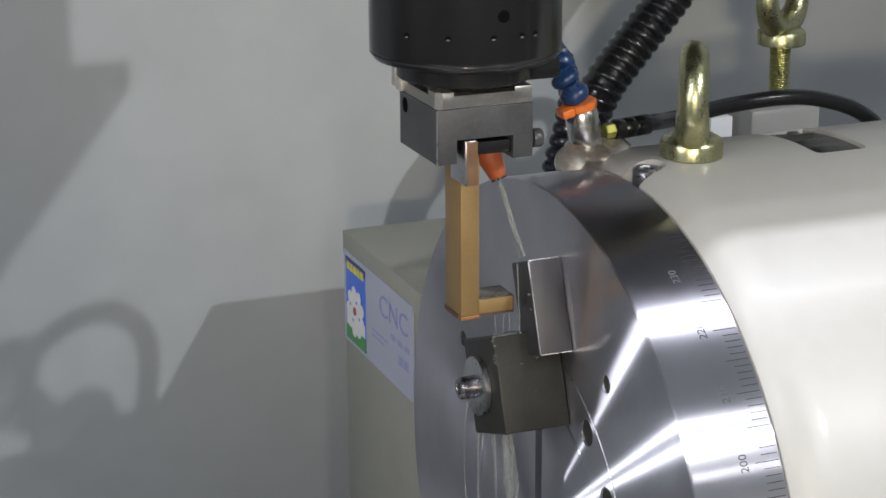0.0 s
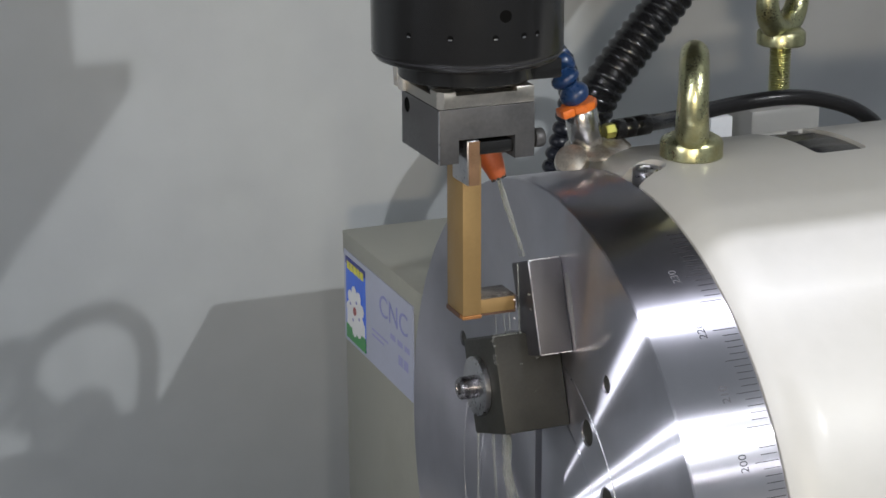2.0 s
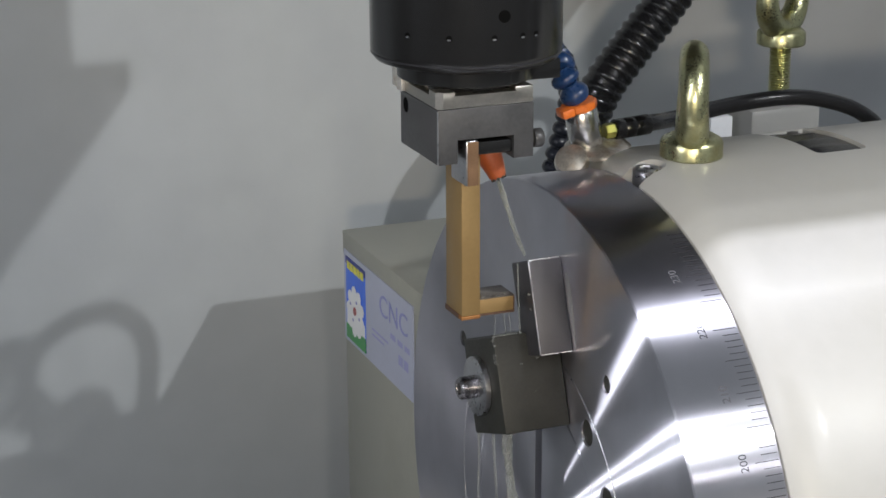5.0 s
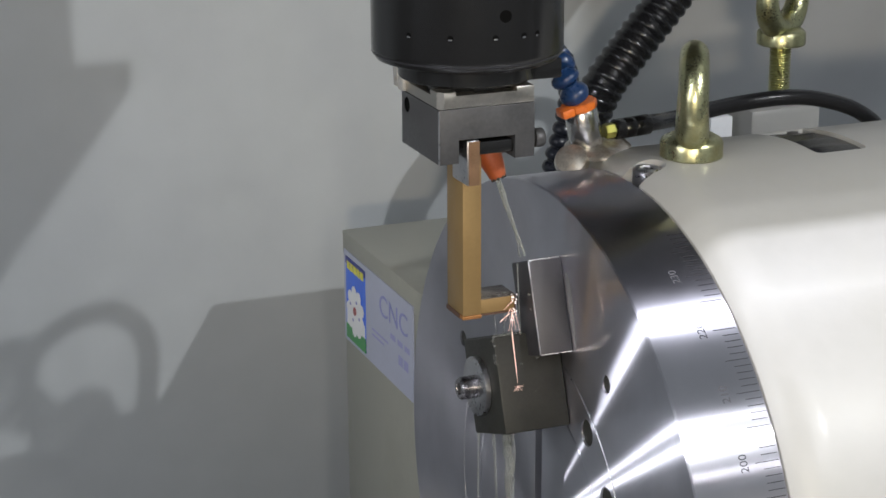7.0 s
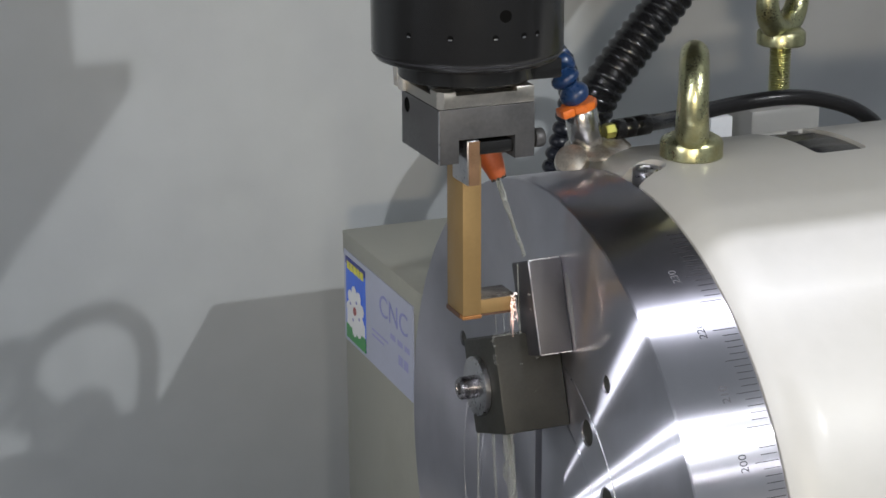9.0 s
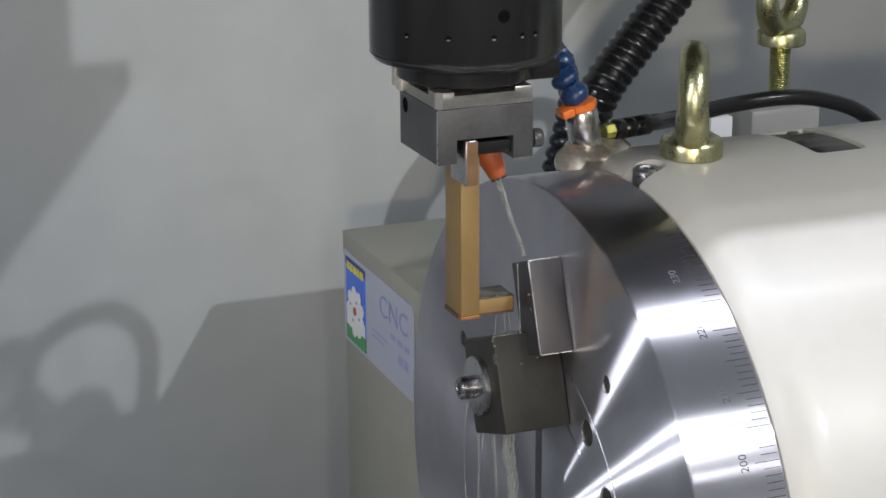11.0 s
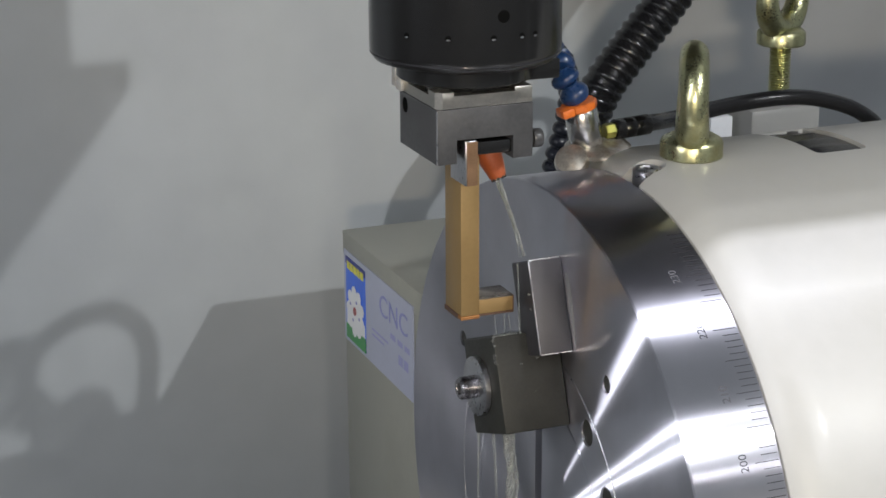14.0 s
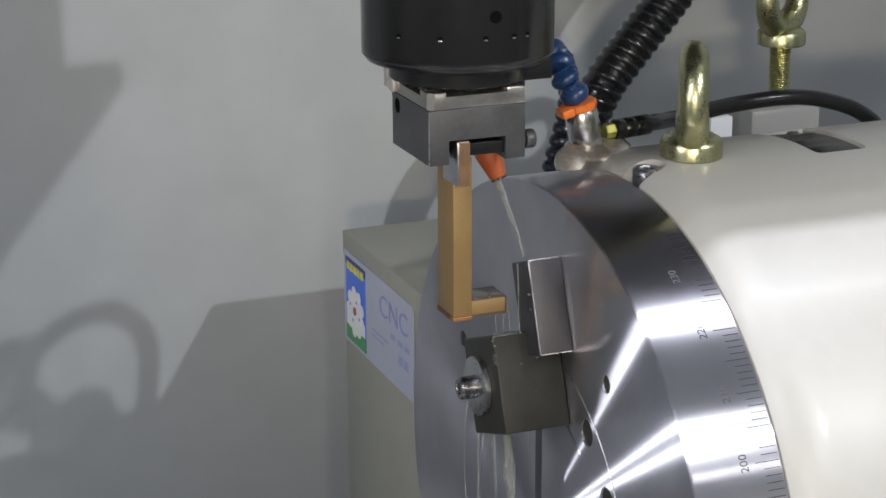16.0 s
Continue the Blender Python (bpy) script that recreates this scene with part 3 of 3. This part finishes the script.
for a, b in zip(way, way[1:]):
    d = b - a
    L = d.length
    part("hose_segment", lathe([(0.0042, 0.0), (0.0056, 0.0006), (0.0066, L * 0.25), (0.0068, L * 0.45), (0.0060, L * 0.68), (0.0044, L * 0.85), (0.0044, L * 1.02), (0.0, L * 1.03)], a, d, 18), NAVY, bead_hose)
part("nozzle", lathe([(0.0, 0.0), (0.0068, 0.0), (0.0075, 0.001), (0.0072, 0.006), (0.0048, 0.0185), (0.0040, 0.0200), (0.0030, 0.0200), (0.0026, 0.0150), (0.0, 0.0150)], (-0.0313, 0.0066, 0.2262), (0.30, -0.30, -0.90), 28), ORANGE_DEEP, bead_hose, "orange-red tapered nozzle")
for i in range(9):
    a = 2 * math.pi * i / 9
    m = axes((-0.0313 + 0.30 * 0.0196, 0.0066 - 0.30 * 0.0196, 0.2262 - 0.9 * 0.0196), (0.30, -0.30, -0.90))
    part("nozzle_tooth", box(-0.0006, 0.0006, -0.0006, 0.0006, -0.0012, 0.0014, 0.0002, m @ Matrix.Rotation(a, 4, "Z") @ Matrix.Translation((0.0037, 0, 0))), STEEL_OIL, bead_hose, smooth=0)

smooth_hose = thing("pressure_hose", (0.10, 0.08, 0.208), "glossy black rubber hose with a crimped ferrule", "hose")
part("ferrule", lathe([(0.0, 0.0), (0.0052, 0.0), (0.0060, 0.0008), (0.0060, 0.0060), (0.0054, 0.0068), (0.0060, 0.0076), (0.0060, 0.0130), (0.0054, 0.0138), (0.0060, 0.0146), (0.0060, 0.0235), (0.0052, 0.0245), (0.0, 0.0245)], (0.0700, 0.0552, 0.2130), (1, 0.12, 0.02), 28), RUBBER, smooth_hose, "black crimped ferrule")
part("rubber_hose", tube(smooth_path([(0.088, 0.058, 0.2134), (0.0985, 0.062, 0.2130), (0.1280, 0.085, 0.2080), (0.1754, 0.1, 0.2088), (0.2155, 0.1, 0.2099), (0.2446, 0.1, 0.2045), (0.268, 0.101, 0.1950), (0.290, 0.112, 0.178), (0.305, 0.15, 0.150), (0.31, 0.19, 0.10), (0.32, 0.215, 0.07)], 14), 0.0049, 20), RUBBER, smooth_hose)

# ---- spindle head ----
HX, HY = -0.0448, -0.003
head = thing("spindle_head", (HX, HY, 0.26), "black cylindrical spindle head of an erosion machine", "spindle")
QR = 0.0497
quill = part("quill", lathe([(0.03, 0.2755), (0.0410, 0.2755), (0.0430, 0.2757), (0.0474, 0.2772), (0.0488, 0.2792), (0.0490, 0.2806), (0.0494, 0.2812), (QR, 0.2828), (QR, 0.395), (0.0, 0.395)], (HX, HY, 0), (0, 0, 1), 128), BLACK, head)
part("ram", join(box(-0.12, 0.095, -0.100, 0.10, 0.395, 0.414, 0.003), box(-0.12, 0.071, -0.100, 0.08, 0.4135, 0.7595, 0.003)), RAM_PAINT, head, "dark painted ram above the spindle")
for deg in (-148, -122, -96, -78, -68, -30, 20, 60, 100, 150):
    a = radians(deg)
    p = Vector((HX + QR * math.cos(a), HY + QR * math.sin(a), 0.2950))
    # no bore: a flat black disc gives the hole's shade
    hole = part("screw_hole", lathe([(0.0, -0.001), (0.0015, -0.001), (0.0015, 0.0001), (0.0, 0.0001)], p, (math.cos(a), math.sin(a), 0), 16), HOLE_SHADE, quill, "black disc for the shade in a small screw hole")
    # flat steel dash shaped as the glint under the hole
    part("screw_glint", box(-0.0009, 0.0009, -0.0003, 0.0003, -0.0011, -0.0004, 0.0001, Matrix.Translation(p) @ Matrix.Rotation(a + math.pi / 2, 4, "Z")), STEEL, hole, "bright steel dash for the glint at a screw")
# flat black disc in place of the bore's shade
part("oil_hole", lathe([(0.0, -0.001), (0.0031, -0.001), (0.0031, 0.0002), (0.0026, 0.0003), (0.0, 0.0003)], (HX, HY - QR, 0.3055), (0, -1, 0), 20), HOLE_SHADE, quill, "black disc for the shade in a round oil hole")
part("lip_ring", lathe([(0.0484, 0.2794), (0.0493, 0.2797), (0.0497, 0.2803), (0.0493, 0.2809), (0.0484, 0.2811)], (HX, HY, 0), (0, 0, 1), 128, False), LIP, head, "shiny lip round the spindle end", smooth=80)
part("collar", lathe([(0.0, 0.2668), (0.0350, 0.2668), (0.0360, 0.2676), (0.0360, 0.2757), (0.0, 0.2757)], (HX, HY, 0), (0, 0, 1), 64), BLACK, head)
part("air_block", box(-0.0200, -0.0005, -0.024, 0.018, 0.2655, 0.2757, 0.0008), BLACK, head, "black side block under the spindle")

holder = thing("electrode_holder", (HX, HY, 0.226), "blackened steel electrode holder with a nickel-plated adapter plate", "tool holder")
plate = part("adapter_plate", box(-0.0714, -0.0185, -0.0300, 0.0237, 0.2556, 0.2645, 0.0008), PLATE, holder, "nickel-plated square adapter plate")
cut(plate, box(-0.0621, -0.0285, -0.034, -0.018, 0.2622, 0.270), box(-0.08, -0.066, -0.018, 0.012, 0.2615, 0.27),
    box(-0.0022, 0.0022, -0.0022, 0.0022, 0.25, 0.27, m=Matrix.Translation((-0.0714, -0.0300, 0)) @ Matrix.Rotation(radians(45), 4, "Z")))
for x, y in ((-0.0635, -0.0145), (-0.0262, -0.0145), (-0.0635, 0.0100), (-0.0262, 0.0100)):
    part("chuck_jaw", box(x - 0.0062, x + 0.0062, y - 0.0062, y + 0.0062, 0.2600, 0.2745, 0.0008), BLACK, holder)
part("chuck_key", box(-0.0500, -0.0400, -0.0260, 0.0200, 0.2560, 0.2740, 0.0008), BLACK, holder)
part("chuck_body", box(-0.0660, -0.0230, -0.0225, 0.0180, 0.2600, 0.2752, 0.0008), BLACK, holder, "dark chuck body above the plate")
part("spring_clip", join(box(-0.0735, -0.0705, 0.0165, 0.0235, 0.2560, 0.2720, 0.0005), box(-0.0736, -0.0716, 0.0236, 0.0300, 0.2570, 0.2700, 0.0004)), SATIN, holder, "bright bent spring clip")
block = part("holder_block", box(-0.0714, -0.0183, -0.0301, 0.0237, 0.2268, 0.2555, 0.0005), STEEL_DARK, holder)
cut(block, box(-0.0606, -0.0293, -0.035, -0.0040, 0.220, 0.2392), lathe([(0.0042, -0.004), (0.0042, 0.012)], (-0.0714, 0.0158, 0.2490), (1, 0, 0), 24))
# steel strip that stands in for the highlight on the near upright edge
part("edge_wear_glint", box(-0.0717, -0.0711, -0.0304, -0.0298, 0.2272, 0.2550), STEEL, holder, "bright edge strip for wear and highlight", smooth=0)
# lining coloured black for the shade down the hole
part("threaded_hole", lathe([(0.0041, 0.0003), (0.0034, 0.0016), (0.0034, 0.0110), (0.0, 0.0112)], (-0.0714, 0.0158, 0.2490), (1, 0, 0), 24), HOLE_SHADE, holder, "tapped hole with a bright edge")
part("clamp_bar", box(-0.0492, -0.0296, -0.0285, -0.006, 0.2300, 0.2366, 0.0006), BLACK, holder)
part("clamp_screw", lathe([(0.0, 0.0), (0.0024, 0.0), (0.0024, 0.0015), (0.0047, 0.0016), (0.0050, 0.0022), (0.0050, 0.0062), (0.0045, 0.0068), (0.0, 0.0068)], (-0.0183, -0.0250, 0.2352), (1, 0, 0), 24), STEEL_DARK, holder)

electrode = thing("electrode", (HX, HY, 0.14), "L-shaped copper bar electrode with a burnt foot", "electrode")
part("shank", box(-0.0560, -0.0494, -0.0302, -0.0095, 0.2144, 0.2382, 0.0005), STEEL, electrode, "plated steel shank with bright edges")
part("shank_face", box(-0.0553, -0.0493, -0.0308, -0.0303, 0.2146, 0.2378, 0.0002), COPPER_BROWN, electrode, smooth=0)
part("bar", box(-0.0543, -0.0438, -0.0200, 0.0025, 0.1402, 0.2268, 0.0005), COPPER, electrode, "upright copper bar")
part("arm", box(-0.0440, -0.0243, -0.0195, -0.0020, 0.1402, 0.1480, 0.0004), COPPER, electrode, "short copper arm reaching to the workpiece")
part("burnt_sole", box(-0.0545, -0.0436, -0.0202, 0.0027, 0.1380, 0.1401, 0.0004), COPPER_EDGE, electrode, "bright worn copper foot")
part("burnt_side", box(-0.0547, -0.0544, -0.0160, 0.0028, 0.1378, 0.1406, 0.0001), COPPER_BURNT, electrode, smooth=0)
part("burnt_edge", join(box(-0.0437, -0.0241, -0.0198, -0.0018, 0.1390, 0.1401, 0.0003), 
                        box(-0.0242, -0.0238, -0.0197, -0.0018, 0.1392, 0.1486, 0.0001)), COPPER_BURNT, electrode, "blackened arm edges")
part("wet_top", box(-0.0437, -0.0240, -0.0194, -0.0018, 0.1481, 0.1488, 0.0003), WET_BURNT, electrode, "wet burnt upper side of the arm")
rng = random.Random(4)
for i in range(14):
    q = 0.0004 + 0.0005 * rng.random()
    p = Vector((-0.0425 + rng.random() * 0.0180, -0.0192 + rng.random() ** 2 * 0.006, 0.1487))
    part("wet_bead", lathe([(0.0, -q * 0.2), (q, 0.0), (q * 0.8, q * 0.5), (q * 0.3, q * 0.8), (0.0, q * 0.85)], p, (0, 0, 1), 10), COOLANT, electrode, "bead of coolant")

# ---- running coolant ----
def strand(axis_at, axis_end, spread, rad, twists, seed, taper=0.6):
    """A twisted thread of water round its own axis, drawn at the origin along z."""
    length = (Vector(axis_end) - Vector(axis_at)).length
    r = random.Random(seed)
    ph, q = r.random() * 6.28, r.random() * 6.28
    pts = []
    for i in range(61):
        s = i / 60
        a = ph + twists * 2 * math.pi * s
        w = spread * (0.35 + 0.65 * s) * (0.7 + 0.3 * math.sin(9 * s + q))
        pts.append(Vector((w * math.cos(a), w * math.sin(a), s * length)))
    return tube(pts, lambda s: rad * (1 - (1 - taper) * s / length) * (0.85 + 0.13 * math.sin(2 * math.pi * s / (length / 3.3) + q) + 0.10 * math.sin(2 * math.pi * s / (length / 7.7) + 2 * ph)), 10)


FLOWS = []


def stream(name, label, at, end, threads, seed):
    s = thing(name, at, label, "coolant")
    m = axes((0, 0, 0), Vector(end) - Vector(at))
    for i, (spread, rad, twists, rate, shift) in enumerate(threads):
        bm = strand(at, end, spread, rad, twists, seed + i)
        bmesh.ops.translate(bm, verts=bm.verts, vec=ORIGIN[s])
        t = part("water_thread", bm, COOLANT, s)
        FLOWS.append((t, Matrix.Translation(shift) @ m, rate))
    return s


jet_at = (-0.0254, 0.0008, 0.2085)
stream("coolant_jet", "clear coolant jet running from the nozzle", jet_at, (-0.0138, -0.0080, 0.1655),
       [(0.0004, 0.0014, 0.5, 53, (0, 0, 0)), (0.0016, 0.0011, 0.8, -71, (-0.0008, 0, 0)), (0.0018, 0.0007, 1.1, 67, (-0.0008, 0, 0)), (0.0017, 0.0006, 1.6, 79, (-0.0006, 0, 0))], 3)
drip_top = onface(-0.031, 0.0594, 0.045)
stream("coolant_fall", "clear coolant falling in threads from the clamp", drip_top, drip_top + Vector((0.0035, 0, -0.065)),
       [(0.0024, 0.0028, 0.25, 73, (0.001, 0, 0)), (0.0040, 0.0020, 0.2, -59, (0.003, 0, 0)), (0.0052, 0.0011, 1.2, 83, (0.003, 0, 0)), (0.0046, 0.0010, 1.7, -67, (0.001, 0, 0)), (0.0040, 0.0008, 2.2, 61, (0.002, 0, 0)), (0.0004, 0.0010, 0.6, -47, (-0.0065, 0, 0))], 20)
drop_top = onface(-0.037, 0.0600, 0.022)
stream("coolant_drip", "thin clear coolant thread beside the clamp", drop_top, drop_top + Vector((-0.0005, 0, -0.09)), [(0.0004, 0.0007, 1.0, 41, (0, 0, 0))], 31)

run_top = onface(-0.0204, 0.1490, 0.0690)
stream("coolant_run", "clear coolant running down the workpiece side", run_top, onface(-0.0210, 0.1126, 0.0610), [(0.0003, 0.0005, 0.5, 47, (0, 0, 0)), (0.0006, 0.0003, 0.7, -53, (0, 0, 0))], 41)
stream("coolant_curtain", "clear coolant dripping from the electrode arm to the clamp", (-0.0290, -0.0150, 0.1395), (-0.0285, -0.0165, 0.1220),
       [(0.0008, 0.0004, 0.4, 61, (0, 0, 0)), (0.0010, 0.0003, 0.6, -67, (-0.005, 0, 0)), (0.0008, 0.0004, 0.5, 71, (0.003, 0, 0))], 47)

# beads of coolant on the clamp and the workpiece
bead = bmesh.new()
bmesh.ops.create_icosphere(bead, subdivisions=2, radius=0.0008)
for v in bead.verts:
    v.co.z *= 0.75
bead_ob = free("water_bead", bead, COOLANT, "small clear bead of coolant on the clamp", "water bead", "beads of coolant", smooth=60)
bead_ob.location = onface(-0.0375, 0.1121, 0.0640)
rng = random.Random(9)
spots = [(-0.036 + 0.016 * rng.random(), 0.1123, 0.0640 - 0.004 * rng.random()) for _ in range(24)]
spots += [(-0.0382, 0.1115 - 0.022 * rng.random(), 0.0648 - 0.002 * rng.random()) for _ in range(9)]
spots += [(-0.0197, 0.12 + 0.02 * rng.random(), 0.078), (-0.0197, 0.124, 0.0775), (-0.0200, 0.0985, 0.078), (-0.024, 0.096, 0.0650), (-0.018, 0.080, 0.0651)]
spots += [(-0.0416, 0.086 + 0.015 * math.cos(k), 0.036 + 0.015 * math.sin(k)) for k in (0.2, 0.6, 1.1, 1.5)]
for s in spots:
    copy_thing(bead_ob, Matrix.Translation(onface(*s)) @ pose(0, 0, 0, rng.random() * 360, rng.random() * 360, 0))

film_bm = bmesh.new()
bmesh.ops.create_icosphere(film_bm, subdivisions=4, radius=1.0)
for v in film_bm.verts:
    v.co = Vector((v.co.x * 0.0016, v.co.y * (0.0030 + 0.0012 * v.co.z), v.co.z * 0.0210))
bmesh.ops.transform(film_bm, matrix=FM @ Matrix.Translation((0.0002, -0.0852, 0.1210)), verts=film_bm.verts)
free("coolant_film", film_bm, COOLANT, "clear coolant clinging beside the workpiece on the faceplate", "coolant", smooth=180)

# ---- sparks at the gap ----
def spark(tip, end, thick):
    d = Vector(end) - Vector(tip)
    L = d.length
    bm = lathe([(0.0, 0.0), (thick, L * 0.15), (thick * 0.8, L * 0.7), (0.0, L)], (0, 0, 0), d, 6)
    bmesh.ops.translate(bm, verts=bm.verts, vec=Vector(tip))
    return bm


BURSTS = []
GAP = Vector((-0.0250, -0.0205, 0.1440))


def burst(t, seed, count, reach, flare, far, lean=-11, fan=95):
    b = thing("spark_burst", GAP, "glowing pinkish sparks thrown from the erosion gap", "sparks", "spark bursts")
    r = random.Random(seed)
    for i in range(count):
        a = radians(-90 + lean + (r.random() - 0.5) * fan)
        L = reach * (0.45 + 0.75 * r.random())
        way_ = Vector((math.cos(a), -0.15 * r.random(), math.sin(a)))
        start = GAP + Vector((-0.003 * r.random(), -0.001, 0.004 - 0.010 * r.random()))
        part("spark_streak", spark(start, start + way_ * L, 0.00008 + 0.00009 * r.random()), SPARK, b, smooth=0)
    if far:
        end = GAP + Vector((-0.0040, -0.0150, -0.041))
        part("spark_streak", spark(GAP + Vector((-0.0065, -0.011, -0.008)), end, 0.00022), SPARK, b, smooth=0)
        for i in range(5):
            a = radians(-90 + (i - 2) * 42)
            part("spark_streak", spark(end, end + Vector((math.cos(a), 0, math.sin(a))) * 0.004 * (0.5 + r.random()), 0.00009), SPARK, b, smooth=0)
    for i in range(flare):
        p = GAP + Vector((-0.0025 + 0.0035 * r.random(), -0.001, 0.0065 - 0.0155 * r.random() ** 1.3))
        q = 0.00012 + 0.00022 * r.random()
        part("spark_core", lathe([(0.0, -q * 2.0), (q, -q * 0.5), (q * 0.6, q), (0.0, q * 3.2)], p, (r.random() - 0.5, r.random() - 0.5, 1.3 * (r.random() - 0.3)), 6), SPARK_CORE, b, smooth=0)
    BURSTS.append((b, t))


for t, seed, count, reach, flare, far, lean, fan in (
        (0.1, 1, 7, 0.018, 12, True, -11, 95), (0.3, 2, 1, 0.004, 8, False, -11, 95), (0.5, 3, 2, 0.004, 12, False, 10, 60), (1.0, 21, 0, 0.004, 4, False, 0, 60),
        (2.0, 22, 0, 0.004, 4, False, 0, 60), (4.0, 12, 2, 0.010, 5, False, 0, 30), (6.6, 13, 3, 0.012, 8, False, 0, 30), (6.8, 14, 11, 0.017, 14, False, -38, 75),
        (7.0, 4, 8, 0.016, 24, True, -25, 90), (7.2, 15, 8, 0.015, 12, False, -10, 45), (7.4, 16, 4, 0.020, 8, True, 0, 20), (7.8, 17, 11, 0.013, 12, False, -14, 60),
        (8.0, 5, 9, 0.020, 14, False, -45, 50), (9.0, 6, 7, 0.014, 36, False, 2, 24), (9.2, 7, 7, 0.011, 12, False, -11, 95), (11.4, 18, 0, 0.004, 4, False, 0, 40), (11.6, 8, 11, 0.012, 10, False, -12, 60)):
    burst(t, seed, count, reach, flare, far, lean, fan)


def motions():
    rows = [(0, -3), (0.2, -2.5), (0.5, 0), (1, -1), (1.5, 0), (3, 0), (4, 0), (5.2, -2), (6.2, -1), (6.5, -1.5), (7, 0), (7.3, -3), (7.5, -3), (8, 0), (8.2, -1), (8.5, -3), (8.7, -3),
            (9, 0), (9.3, 0), (10.2, -3), (10.8, -1), (11.3, -6), (11.5, -3), (11.7, 0), (12, -9), (12.2, -15), (12.5, -15), (12.8, -14), (13, -12.5), (13.5, -7), (14, -3), (14.2, -7), (14.4, -14.5),
            (14.5, -15), (15, -15), (16, -15)]
    for ob in (head, holder, electrode):
        o = ORIGIN[ob]
        walk(ob, [(t, pose(o.x + 0.000357 * s, o.y, o.z)) for t, s in rows])
    # water threads turn on their own axes, so that the twists run down
    for ob, m, rate in FLOWS:
        walk(ob, [(k * 0.1, m @ Matrix.Rotation(radians(rate * k), 4, "Z")) for k in range(161)])
    # sparks leave the gap, drop, and go out behind the clamp
    rest = onface(-0.019, 0.1045, 0.040)
    for ob, t in BURSTS:
        f = 1 / FPS
        o = ORIGIN[ob]
        rows = [(max(0.0, t - 3 * f), pose(*rest)), (t - f, pose(*o)), (t, pose(o.x, o.y, o.z - 0.0003)), (t + f, pose(o.x, o.y, o.z - 0.002)), (t + 3 * f, pose(*rest)), (16.0, pose(*rest))]
        if t > 0.15:
            rows = [(0, pose(*rest))] + rows
        walk(ob, rows)


motions()
